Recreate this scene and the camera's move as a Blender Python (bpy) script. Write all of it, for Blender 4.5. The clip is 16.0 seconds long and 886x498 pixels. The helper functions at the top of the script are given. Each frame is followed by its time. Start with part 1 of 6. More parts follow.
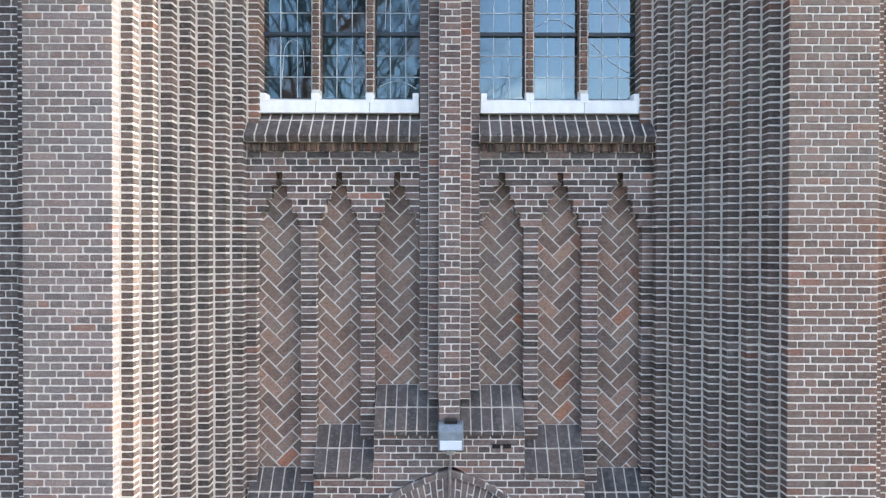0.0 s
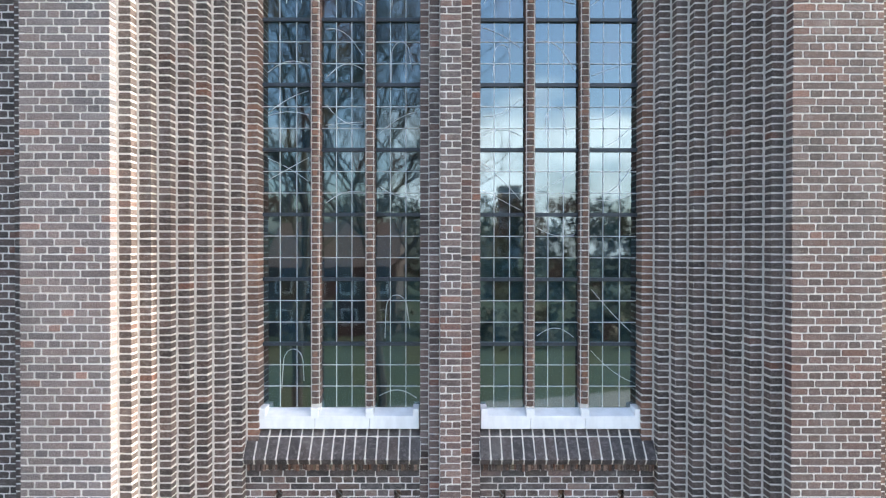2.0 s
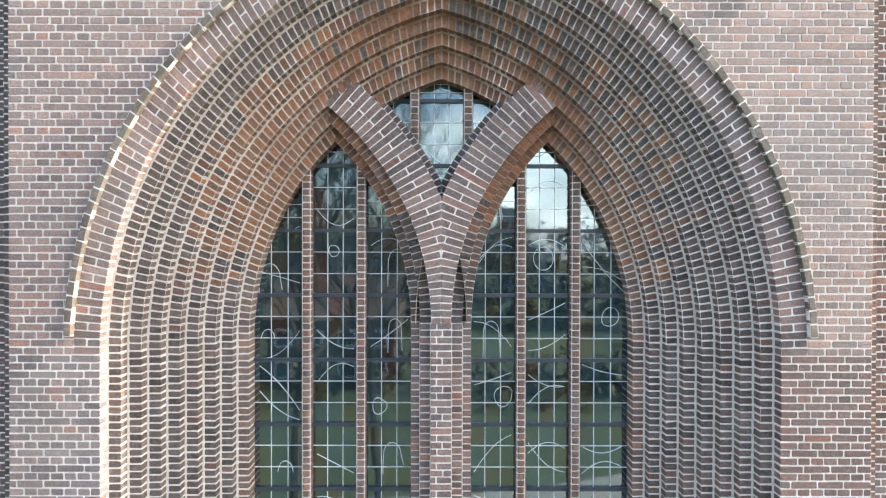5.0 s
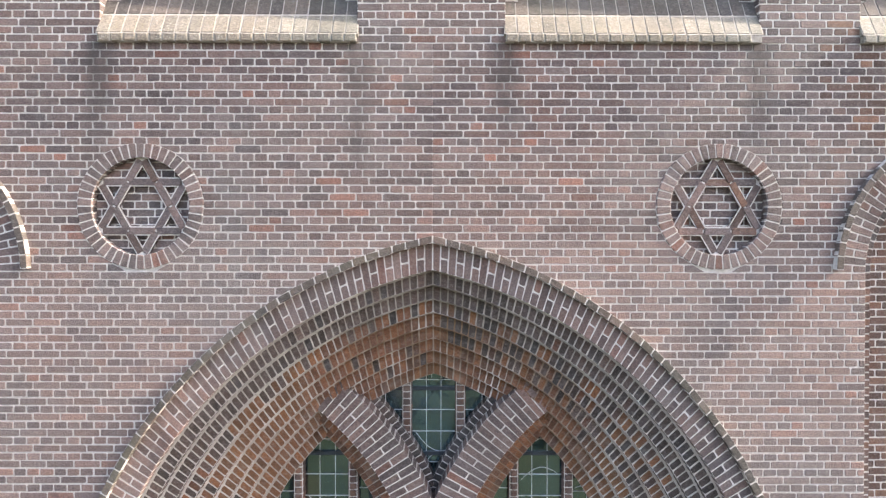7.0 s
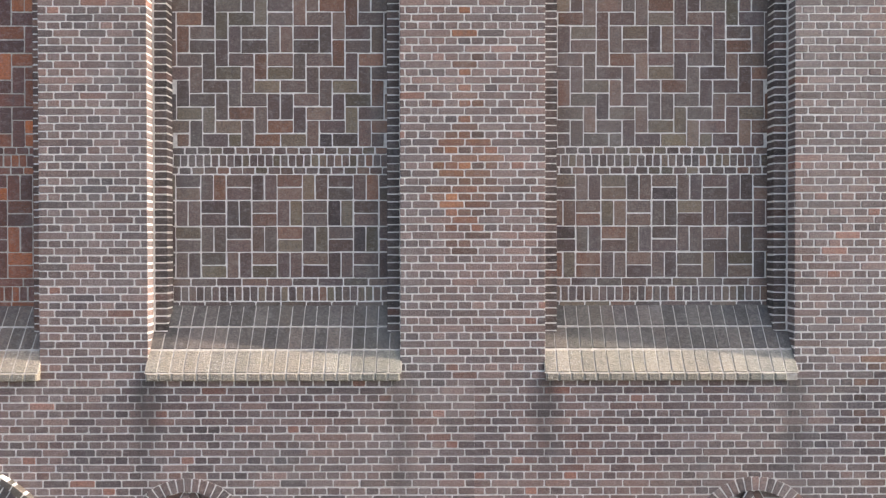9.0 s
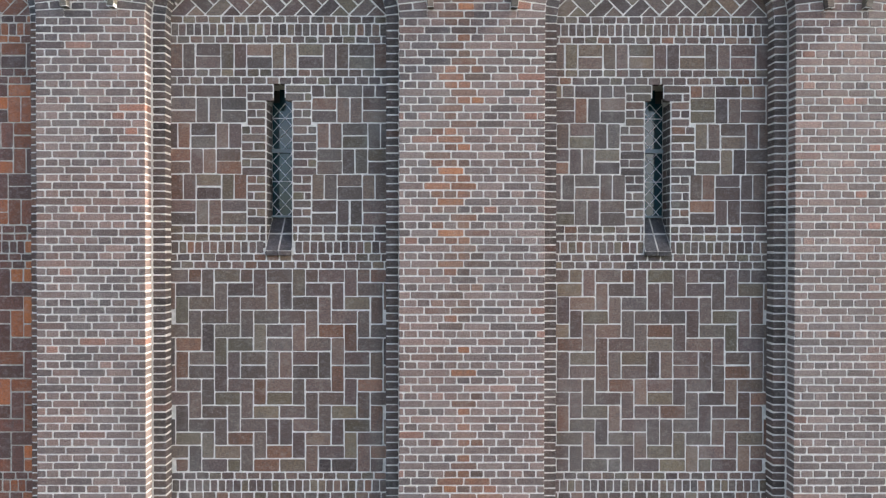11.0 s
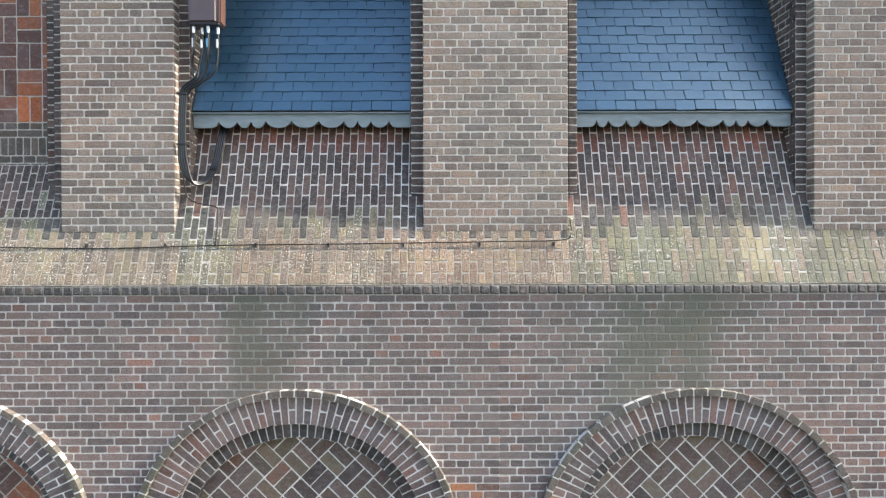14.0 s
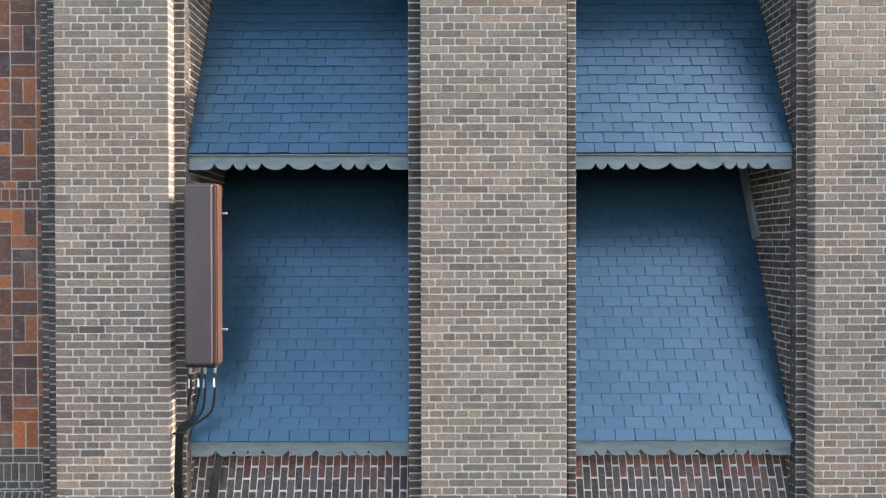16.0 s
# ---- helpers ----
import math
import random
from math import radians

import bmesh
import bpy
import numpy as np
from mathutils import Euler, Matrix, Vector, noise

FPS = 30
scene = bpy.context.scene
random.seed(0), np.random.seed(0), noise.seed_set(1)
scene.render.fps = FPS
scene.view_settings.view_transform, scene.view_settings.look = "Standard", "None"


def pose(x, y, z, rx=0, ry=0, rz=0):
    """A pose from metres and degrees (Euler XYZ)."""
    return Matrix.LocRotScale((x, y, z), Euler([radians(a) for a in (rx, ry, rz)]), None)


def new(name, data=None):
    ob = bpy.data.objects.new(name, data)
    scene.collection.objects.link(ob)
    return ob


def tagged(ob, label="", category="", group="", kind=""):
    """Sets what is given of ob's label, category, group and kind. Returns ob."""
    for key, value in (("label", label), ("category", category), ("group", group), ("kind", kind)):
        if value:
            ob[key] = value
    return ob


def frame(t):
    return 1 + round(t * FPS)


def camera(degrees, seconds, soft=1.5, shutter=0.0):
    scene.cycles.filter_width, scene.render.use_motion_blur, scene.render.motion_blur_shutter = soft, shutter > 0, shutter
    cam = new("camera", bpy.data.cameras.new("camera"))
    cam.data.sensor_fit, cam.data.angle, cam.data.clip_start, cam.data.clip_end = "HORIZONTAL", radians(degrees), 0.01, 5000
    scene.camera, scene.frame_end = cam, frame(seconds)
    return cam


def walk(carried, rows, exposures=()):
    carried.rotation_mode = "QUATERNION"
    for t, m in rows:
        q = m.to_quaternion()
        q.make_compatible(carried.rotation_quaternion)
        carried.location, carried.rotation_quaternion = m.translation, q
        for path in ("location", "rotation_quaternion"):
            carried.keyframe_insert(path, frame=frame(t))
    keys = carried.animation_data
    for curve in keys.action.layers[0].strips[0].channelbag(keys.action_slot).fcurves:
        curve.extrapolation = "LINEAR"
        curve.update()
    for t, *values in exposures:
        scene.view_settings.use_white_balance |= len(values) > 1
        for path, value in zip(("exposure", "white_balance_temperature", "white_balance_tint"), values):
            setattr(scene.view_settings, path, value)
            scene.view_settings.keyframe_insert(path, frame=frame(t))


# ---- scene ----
cam = camera(71.5, 16.0, 1.25)

PATH = [
    (0.0, pose(-0.067, -5.062, 4.948, 89.57, -0.12, -0.05)),
    (0.5, pose(-0.086, -5.058, 5.672, 89.57, -0.09, -0.05)),
    (1.0, pose(-0.086, -5.053, 6.451, 89.57, -0.08, -0.05)),
    (1.5, pose(-0.092, -5.039, 7.175, 89.57, -0.08, -0.07)),
    (2.0, pose(-0.077, -5.018, 7.954, 89.57, -0.05, -0.09)),
    (2.5, pose(-0.075, -5.014, 8.688, 89.57, -0.09, -0.10)),
    (3.0, pose(-0.070, -5.012, 9.510, 89.57, -0.10, -0.11)),
    (5.3, pose(0.013, -5.013, 12.916, 89.57, -0.14, -0.12)),
    (5.5, pose(0.018, -5.005, 13.198, 89.57, -0.21, -0.16)),
    (6.0, pose(0.039, -4.980, 13.875, 89.57, -0.21, -0.16)),
    (6.5, pose(0.060, -4.977, 14.591, 89.57, -0.14, -0.13)),
    (7.0, pose(0.072, -4.992, 15.265, 89.57, -0.11, -0.14)),
    (7.5, pose(0.039, -5.016, 15.979, 89.57, -0.03, -0.18)),
    (8.0, pose(-0.077, -5.034, 16.637, 89.57, 0.01, -0.18)),
    (8.5, pose(-0.227, -5.054, 17.344, 89.57, 0.05, -0.11)),
    (9.0, pose(-0.270, -5.071, 18.008, 89.57, 0.07, -0.13)),
    (9.2, pose(-0.266, -5.071, 18.283, 89.57, 0.05, -0.16)),
    (11.3, pose(-0.264, -5.047, 21.239, 89.57, -0.08, -0.14)),
    (11.5, pose(-0.285, -5.042, 21.529, 89.57, -0.07, -0.12)),
    (12.0, pose(-0.400, -5.035, 22.208, 89.57, 0.03, -0.08)),
    (12.5, pose(-0.484, -5.021, 22.955, 89.57, 0.11, -0.06)),
    (13.0, pose(-0.500, -5.011, 23.636, 89.57, 0.22, -0.10)),
    (13.5, pose(-0.492, -5.002, 24.358, 89.57, 0.23, -0.15)),
    (14.0, pose(-0.462, -4.987, 25.047, 89.57, 0.19, -0.09)),
    (14.5, pose(-0.425, -4.987, 25.794, 89.57, 0.18, -0.08)),
    (15.0, pose(-0.404, -4.996, 26.465, 89.57, 0.15, -0.09)),
    (15.5, pose(-0.427, -4.976, 27.187, 89.57, 0.11, -0.11)),
    (16.0, pose(-0.443, -4.935, 27.866, 89.57, 0.11, -0.12)),
]
walk(cam, PATH, [(0.0, 2.26, 6800, 9), (1.5, 2.22, 6800, 9), (3.0, 2.36, 6900, 9), (5.5, 2.62, 7200, 11), (7.0, 2.2, 7250, 16), (8.0, 1.93, 7250, 16), (9.0, 1.74, 7200, 16), (11.5, 1.84, 6900, 10), (12.5, 1.88, 6900, 10), (14.5, 1.91, 6850, 8), (15.0, 1.97, 6950, 9), (15.5, 2.08, 7000, 9), (16.0, 1.84, 6900, 8)])

# ---- daylight: sun grazing along the front from the right, open sky ----
SUN_EL, SUN_AZ = radians(36), radians(2.6)
to_sun = Vector((math.cos(SUN_EL) * math.cos(SUN_AZ), -math.cos(SUN_EL) * math.sin(SUN_AZ), math.sin(SUN_EL)))
sun = new("sun", bpy.data.lights.new("sun", "SUN"))
sun.data.energy, sun.data.angle, sun.data.color = 3.1, radians(0.9), (1.0, 0.95, 0.87)
sun.matrix_world = Matrix.Translation((20, -8, 40)) @ to_sun.to_track_quat("Z", "Y").to_matrix().to_4x4()
world = bpy.data.worlds.new("sky")
scene.world = world
world.use_nodes = True
wn, wl = world.node_tree.nodes, world.node_tree.links
sky = wn.new("ShaderNodeTexSky")
sky.sky_type, sky.sun_disc = "NISHITA", False
sky.dust_density, sky.air_density, sky.ozone_density = 3.2, 1.0, 2.6
sky.sun_elevation, sky.sun_rotation = SUN_EL, math.atan2(to_sun.x, to_sun.y)
wco = wn.new("ShaderNodeTexCoord")
wmap = wn.new("ShaderNodeMapping")
wmap.inputs["Scale"].default_value = (1.0, 1.0, 2.4)
wmap.inputs["Location"].default_value = (0.0, 0.0, 0.0)
cloud = wn.new("ShaderNodeTexNoise")
cloud.inputs["Scale"].default_value, cloud.inputs["Detail"].default_value, cloud.inputs["Roughness"].default_value = 2.4, 8.0, 0.58
wsep = wn.new("ShaderNodeSeparateXYZ")
bank = wn.new("ShaderNodeMapRange")  # cloud cover by height above the horizon
for key, v in (("From Min", 0.18), ("From Max", 0.30), ("To Min", 0.19), ("To Max", -0.06)):
    bank.inputs[key].default_value = v
wadd = wn.new("ShaderNodeMath")
wadd.operation = "ADD"
cr = wn.new("ShaderNodeValToRGB")
cr.color_ramp.elements[0].position, cr.color_ramp.elements[1].position = 0.66, 0.80
wmix = wn.new("ShaderNodeMixRGB")
wmix.inputs[2].default_value = (6.2, 6.5, 7.0, 1)
wl.new(wco.outputs["Generated"], wmap.inputs[0])
wl.new(wmap.outputs[0], cloud.inputs["Vector"])
wl.new(wco.outputs["Generated"], wsep.inputs[0])
wl.new(wsep.outputs["Z"], bank.inputs["Value"])
wl.new(cloud.outputs["Fac"], wadd.inputs[0])
wl.new(bank.outputs[0], wadd.inputs[1])
wl.new(wadd.outputs[0], cr.inputs[0])
wl.new(cr.outputs[0], wmix.inputs[0])
wl.new(sky.outputs[0], wmix.inputs[1])
wl.new(wmix.outputs[0], wn["Background"].inputs[0])
wn["Background"].inputs[1].default_value = 0.15


# ---- materials ----
class Mat:
    """A node material with a few shorthands."""

    def __init__(self, name, rough=0.85, metal=0.0):
        self.m = bpy.data.materials.new(name)
        self.m.use_nodes = True
        self.n, self.l = self.m.node_tree.nodes, self.m.node_tree.links
        self.b = self.n["Principled BSDF"]
        self.b.inputs["Roughness"].default_value = rough
        self.b.inputs["Metallic"].default_value = metal
        self.geo = self.n.new("ShaderNodeNewGeometry")

    def rnd(self):
        info = self.n.new("ShaderNodeObjectInfo")
        add = self.math("ADD", info.outputs["Random"], self.geo.outputs["Random Per Island"])
        return self.math("FRACT", add, 0.0)

    def math(self, op, a, b):
        nd = self.n.new("ShaderNodeMath")
        nd.operation = op
        for sock, val in zip(nd.inputs, (a, b)):
            if isinstance(val, (int, float)):
                sock.default_value = val
            else:
                self.l.new(val, sock)
        return nd.outputs[0]

    def noise(self, scale, detail=4.0, stretch=(1, 1, 1), rough=0.55):
        mp = self.n.new("ShaderNodeMapping")
        mp.inputs["Scale"].default_value = stretch
        self.l.new(self.geo.outputs["Position"], mp.inputs[0])
        nd = self.n.new("ShaderNodeTexNoise")
        nd.inputs["Scale"].default_value, nd.inputs["Detail"].default_value, nd.inputs["Roughness"].default_value = scale, detail, rough
        self.l.new(mp.outputs[0], nd.inputs["Vector"])
        return nd.outputs["Fac"]

    def ramp(self, fac, stops, constant=False):
        nd = self.n.new("ShaderNodeValToRGB")
        e = nd.color_ramp.elements
        while len(e) < len(stops):
            e.new(0.5)
        for el, (p, c) in zip(e, stops):
            el.position, el.color = p, (*c, 1)
        if constant:
            nd.color_ramp.interpolation = "CONSTANT"
        self.l.new(fac, nd.inputs[0])
        return nd.outputs[0]

    def mix(self, fac, a, b, mode="MIX"):
        nd = self.n.new("ShaderNodeMixRGB")
        nd.blend_type = mode
        for sock, val in zip(nd.inputs, (fac, a, b)):
            if isinstance(val, (int, float)):
                sock.default_value = val
            elif isinstance(val, tuple):
                sock.default_value = (*val, 1)
            else:
                self.l.new(val, sock)
        return nd.outputs[0]

    def step(self, fac, lo, hi):
        nd = self.n.new("ShaderNodeMapRange")
        nd.inputs["From Min"].default_value, nd.inputs["From Max"].default_value = lo, hi
        self.l.new(fac, nd.inputs["Value"])
        return nd.outputs[0]

    def zramp(self, lo, hi):
        sep = self.n.new("ShaderNodeSeparateXYZ")
        self.l.new(self.geo.outputs["Position"], sep.inputs[0])
        return self.step(sep.outputs["Z"], lo, hi)

    def stains(self, c, runs):
        """Stains (x, half width, z where it fades out, z where it is full, colour, amount)."""
        sep = self.n.new("ShaderNodeSeparateXYZ")
        self.l.new(self.geo.outputs["Position"], sep.inputs[0])
        patch = self.step(self.noise(2.3, 6, (1, 1, 0.4), 0.62), 0.34, 0.56)
        for x, w, z0, z1, col, amt in runs:
            side = self.step(self.math("ABSOLUTE", self.math("SUBTRACT", sep.outputs["X"], x), 0.0), w, w * 0.25)
            m = self.math("MULTIPLY", side, self.step(sep.outputs["Z"], z0, z1))
            c = self.mix(self.math("MULTIPLY", self.math("MULTIPLY", m, patch), amt), c, col)
        return c

    def done(self, color=None, bump=None, dist=0.004, strength=0.6):
        if isinstance(color, tuple):
            self.b.inputs["Base Color"].default_value = (*color, 1)
        elif color is not None:
            self.l.new(color, self.b.inputs["Base Color"])
        if bump is not None:
            nd = self.n.new("ShaderNodeBump")
            nd.inputs["Distance"].default_value, nd.inputs["Strength"].default_value = dist, strength
            self.l.new(bump, nd.inputs["Height"])
            self.l.new(nd.outputs[0], self.b.inputs["Normal"])
        return self.m


WATER_RUNS = [(x, 0.16, 15.5, 16.8, (0.055, 0.05, 0.047), 0.75) for x in (-2.70, -0.60, 0.58, 2.66)]
ALGAE = [(-1.95, 0.75, 22.9, 24.6, (0.085, 0.095, 0.062), 0.75), (1.35, 0.95, 22.9, 24.5, (0.088, 0.10, 0.060), 0.75), (-0.4, 7.0, 22.9, 24.5, (0.105, 0.102, 0.088), 0.38)]
RUSTY = [(0.0, 2.3, 12.0, 13.3, (0.20, 0.115, 0.06), 0.8), (0.1, 2.2, 12.2, 13.5, (0.17, 0.10, 0.055), 0.7)]


def brick_mat(name, stops, stain=(0.20, 0.185, 0.175), stain_amt=0.35, rough=0.86, green=0.0, lichen=0.0, runs=(), vary=0.8):
    """Fired clay: one colour a brick, streaks and specks over it, broad weathering across the wall."""
    k = Mat(name, rough)
    r = k.rnd()
    c = k.ramp(r, stops)
    v = k.math("FRACT", k.math("MULTIPLY", r, 37.7), 0.0)
    c = k.mix(1.0, c, k.ramp(v, [(0.0, (1 - 0.47 * vary,) * 3), (0.5, (0.96, 0.95, 0.94)), (1.0, (1 + 0.31 * vary, 1 + 0.29 * vary, 1 + 0.27 * vary))]), "MULTIPLY")
    fine = k.noise(55, 5, (1, 1, 1.6))
    c = k.mix(1.0, c, k.ramp(fine, [(0.3, (0.60, 0.60, 0.61)), (0.7, (1.30, 1.29, 1.27))]), "MULTIPLY")
    warm = k.noise(0.55, 3)
    c = k.mix(1.0, c, k.ramp(warm, [(0.38, (0.94, 0.96, 0.98)), (0.62, (1.14, 1.0, 0.95))]), "MULTIPLY")
    blot = k.step(k.noise(1.1, 5, (1.4, 1, 0.6)), 0.52, 0.72)
    c = k.mix(k.math("MULTIPLY", blot, stain_amt), c, stain)
    haze = k.step(k.noise(21, 6, (1, 1, 1.5), 0.65), 0.50, 0.74)
    c = k.mix(k.math("MULTIPLY", haze, 0.30), c, (0.36, 0.33, 0.305))
    soot = k.step(k.noise(9, 6, (1, 1, 0.7), 0.6), 0.54, 0.74)
    c = k.mix(k.math("MULTIPLY", soot, 0.45), c, (0.055, 0.05, 0.05))
    speck = k.step(k.noise(140, 2), 0.66, 0.74)
    c = k.mix(k.math("MULTIPLY", speck, 0.45), c, (0.46, 0.44, 0.41))
    pit = k.step(k.noise(115, 3), 0.62, 0.72)
    c = k.mix(k.math("MULTIPLY", pit, 0.5), c, (0.035, 0.032, 0.032))
    streak = k.step(k.noise(1.6, 5, (1, 1, 0.15)), 0.56, 0.72)
    c = k.mix(k.math("MULTIPLY", streak, 0.30), c, (0.07, 0.066, 0.062))
    bloom = k.step(k.noise(2.7, 6, (1, 1, 0.7), 0.62), 0.56, 0.74)
    c = k.mix(k.math("MULTIPLY", bloom, 0.22), c, (0.33, 0.31, 0.29))
    c = k.stains(c, runs)
    if green:
        g = k.step(k.noise(1.5, 6, (1, 1, 0.5)), 0.45, 0.68)
        c = k.mix(k.math("MULTIPLY", g, green), c, (0.085, 0.105, 0.06))
    if lichen:
        sp = k.math("MULTIPLY", k.step(k.noise(75, 3), 0.58, 0.64), k.step(k.noise(3.1, 5), 0.40, 0.58))
        c = k.mix(k.math("MULTIPLY", sp, lichen), c, (0.58, 0.57, 0.50))
        c = k.mix(k.math("MULTIPLY", k.step(k.noise(6.5, 5), 0.55, 0.68), lichen * 0.3), c, (0.25, 0.225, 0.10))
    return k.done(c, k.math("ADD", fine, k.noise(170, 3)), 0.007, 0.8)


WALL = [(0.0, (0.12, 0.099, 0.097)), (0.3, (0.161, 0.124, 0.116)), (0.55, (0.195, 0.141, 0.127)), (0.8, (0.156, 0.128, 0.123)), (0.95, (0.203, 0.136, 0.118)), (1.0, (0.256, 0.129, 0.096))]
M_BRICK = brick_mat("brick_grey_brown", WALL)
M_BRICK_GREY = brick_mat("brick_cool_grey", [(0.0, (0.106, 0.102, 0.108)), (0.3, (0.143, 0.129, 0.133)), (0.55, (0.167, 0.144, 0.143)), (0.8, (0.14, 0.13, 0.137)), (0.95, (0.173, 0.139, 0.135)), (1.0, (0.212, 0.13, 0.11))], vary=0.6)
M_BRICK_RUDDY = brick_mat("brick_ruddy_brown", [(0.0, (0.076, 0.056, 0.053)), (0.3, (0.103, 0.07, 0.064)), (0.55, (0.124, 0.079, 0.07)), (0.8, (0.1, 0.073, 0.068)), (0.95, (0.13, 0.077, 0.066)), (1.0, (0.164, 0.074, 0.053))])
M_BRICK_PALE = brick_mat("brick_pale_bloom", [(0.0, (0.15, 0.126, 0.121)), (0.3, (0.201, 0.158, 0.145)), (0.55, (0.244, 0.18, 0.159)), (0.8, (0.195, 0.163, 0.155)), (0.95, (0.249, 0.176, 0.152)), (1.0, (0.286, 0.171, 0.138))], vary=0.45)
M_BRICK_RUN = brick_mat("brick_water_runs", WALL, runs=WATER_RUNS)
M_BRICK_ALGAE = brick_mat("brick_frieze_algae", WALL, runs=ALGAE)
M_SOFFIT = brick_mat("brick_rusty_soffit", [(0.0, (0.138, 0.071, 0.045)), (0.5, (0.18, 0.086, 0.049)), (1.0, (0.24, 0.11, 0.052))], stain=(0.20, 0.11, 0.05), stain_amt=0.4, vary=0.6)
# dark brown jamb brick, deepened to carry the shade of recessed faces
M_JAMB_SHADED = brick_mat("brick_jamb", [(0.0, (0.055, 0.045, 0.042)), (0.4, (0.085, 0.067, 0.06)), (0.7, (0.11, 0.083, 0.073)), (0.95, (0.085, 0.069, 0.066)), (1.0, (0.138, 0.068, 0.048))], stain=(0.075, 0.07, 0.068))
M_RED = brick_mat("brick_red_brown", [(0.0, (0.115, 0.076, 0.062)), (0.5, (0.155, 0.096, 0.076)), (1.0, (0.205, 0.112, 0.074))])
M_PANEL = brick_mat("brick_bed_face", [(0.0, (0.087, 0.066, 0.063)), (0.2, (0.14, 0.097, 0.084)), (0.4, (0.114, 0.092, 0.08)), (0.6, (0.17, 0.116, 0.092)), (0.75, (0.151, 0.125, 0.084)), (0.9, (0.11, 0.09, 0.086)), (0.97, (0.202, 0.108, 0.069)), (1.0, (0.2, 0.112, 0.078))], rough=0.78)
M_PANEL_LOW = brick_mat("brick_panel_brown", [(0.0, (0.166, 0.124, 0.109)), (0.3, (0.231, 0.166, 0.135)), (0.6, (0.271, 0.19, 0.147)), (0.9, (0.205, 0.163, 0.138)), (0.97, (0.291, 0.149, 0.099)), (1.0, (0.37, 0.163, 0.092))], rough=0.78)
M_ORANGE = brick_mat("brick_orange", [(0.0, (0.09, 0.05, 0.043)), (0.4, (0.138, 0.057, 0.04)), (0.65, (0.24, 0.083, 0.036)), (0.88, (0.396, 0.121, 0.033)), (1.0, (0.132, 0.066, 0.049))], stain_amt=0.1, rough=0.6)
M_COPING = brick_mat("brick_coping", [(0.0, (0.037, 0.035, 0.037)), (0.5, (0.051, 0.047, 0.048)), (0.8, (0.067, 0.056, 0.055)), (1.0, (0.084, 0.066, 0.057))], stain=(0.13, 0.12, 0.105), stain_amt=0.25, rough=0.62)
# lichened brick, its base raised for the sunlit foot of the slope
M_SUNLIT_LICHEN = brick_mat("brick_lichen", [(0.0, (0.156, 0.126, 0.099)), (0.5, (0.206, 0.156, 0.116)), (1.0, (0.244, 0.186, 0.129))], stain=(0.225, 0.20, 0.125), stain_amt=0.6, green=0.15, lichen=0.9, vary=0.5)
M_MOSS = brick_mat("brick_green_moss", [(0.0, (0.119, 0.115, 0.085)), (0.5, (0.16, 0.147, 0.103)), (1.0, (0.2, 0.181, 0.114))], stain=(0.17, 0.185, 0.10), stain_amt=0.7, green=0.4, lichen=0.9, vary=0.5)
M_DAMP_RED = brick_mat("brick_damp_red", [(0.0, (0.088, 0.051, 0.042)), (0.6, (0.136, 0.063, 0.048)), (1.0, (0.208, 0.075, 0.048))], stain=(0.05, 0.04, 0.036))
M_PALE = brick_mat("brick_pale_ochre", [(0.0, (0.273, 0.247, 0.156)), (1.0, (0.351, 0.312, 0.2))], stain_amt=0.15)
# damp slope brick, darkened for the shade under the louvres
M_DAMP_SHADED = brick_mat("brick_damp_slope", [(0.0, (0.055, 0.048, 0.048)), (0.5, (0.084, 0.068, 0.063)), (0.9, (0.116, 0.084, 0.072)), (1.0, (0.174, 0.093, 0.069))], stain=(0.11, 0.10, 0.075), stain_amt=0.3)
M_GREEN = brick_mat("brick_algae", [(0.0, (0.068, 0.066, 0.062)), (0.5, (0.095, 0.09, 0.08)), (1.0, (0.125, 0.105, 0.088))], stain=(0.08, 0.082, 0.07), green=0.5)
M_TAN = brick_mat("brick_tan_grey", [(0.0, (0.158, 0.133, 0.115)), (0.35, (0.221, 0.182, 0.151)), (0.6, (0.261, 0.213, 0.172)), (0.85, (0.207, 0.179, 0.157)), (0.95, (0.261, 0.192, 0.153)), (1.0, (0.285, 0.233, 0.17))], stain=(0.235, 0.205, 0.17), stain_amt=0.3, vary=0.65)
M_RUST = brick_mat("brick_orange_patch", [(0.0, (0.198, 0.095, 0.065)), (0.5, (0.243, 0.119, 0.075)), (1.0, (0.324, 0.138, 0.065))], stain_amt=0.15)
M_HOOD = brick_mat("brick_hood", [(0.0, (0.070, 0.063, 0.056)), (0.6, (0.098, 0.084, 0.072)), (1.0, (0.12, 0.098, 0.082))], green=0.3)
M_SILL = brick_mat("brick_sill", [(0.0, (0.09, 0.083, 0.076)), (0.6, (0.125, 0.111, 0.098)), (1.0, (0.146, 0.123, 0.103))], green=0.2, vary=0.5)

M_LEDGE = brick_mat("brick_ledge_lichen", [(0.0, (0.235, 0.222, 0.180)), (1.0, (0.285, 0.268, 0.220))], stain=(0.21, 0.20, 0.14), stain_amt=0.4, green=0.12, lichen=0.5, vary=0.3)

k = Mat("mortar", 0.95)
c = k.ramp(k.noise(30, 5), [(0.3, (0.50, 0.475, 0.44)), (0.7, (0.72, 0.69, 0.645))])
c = k.mix(k.math("MULTIPLY", k.step(k.noise(0.8, 5), 0.5, 0.75), 0.4), c, (0.40, 0.365, 0.325))
c = k.mix(k.math("MULTIPLY", k.step(k.noise(1.6, 5, (1, 1, 0.15)), 0.56, 0.72), 0.4), c, (0.22, 0.20, 0.18))
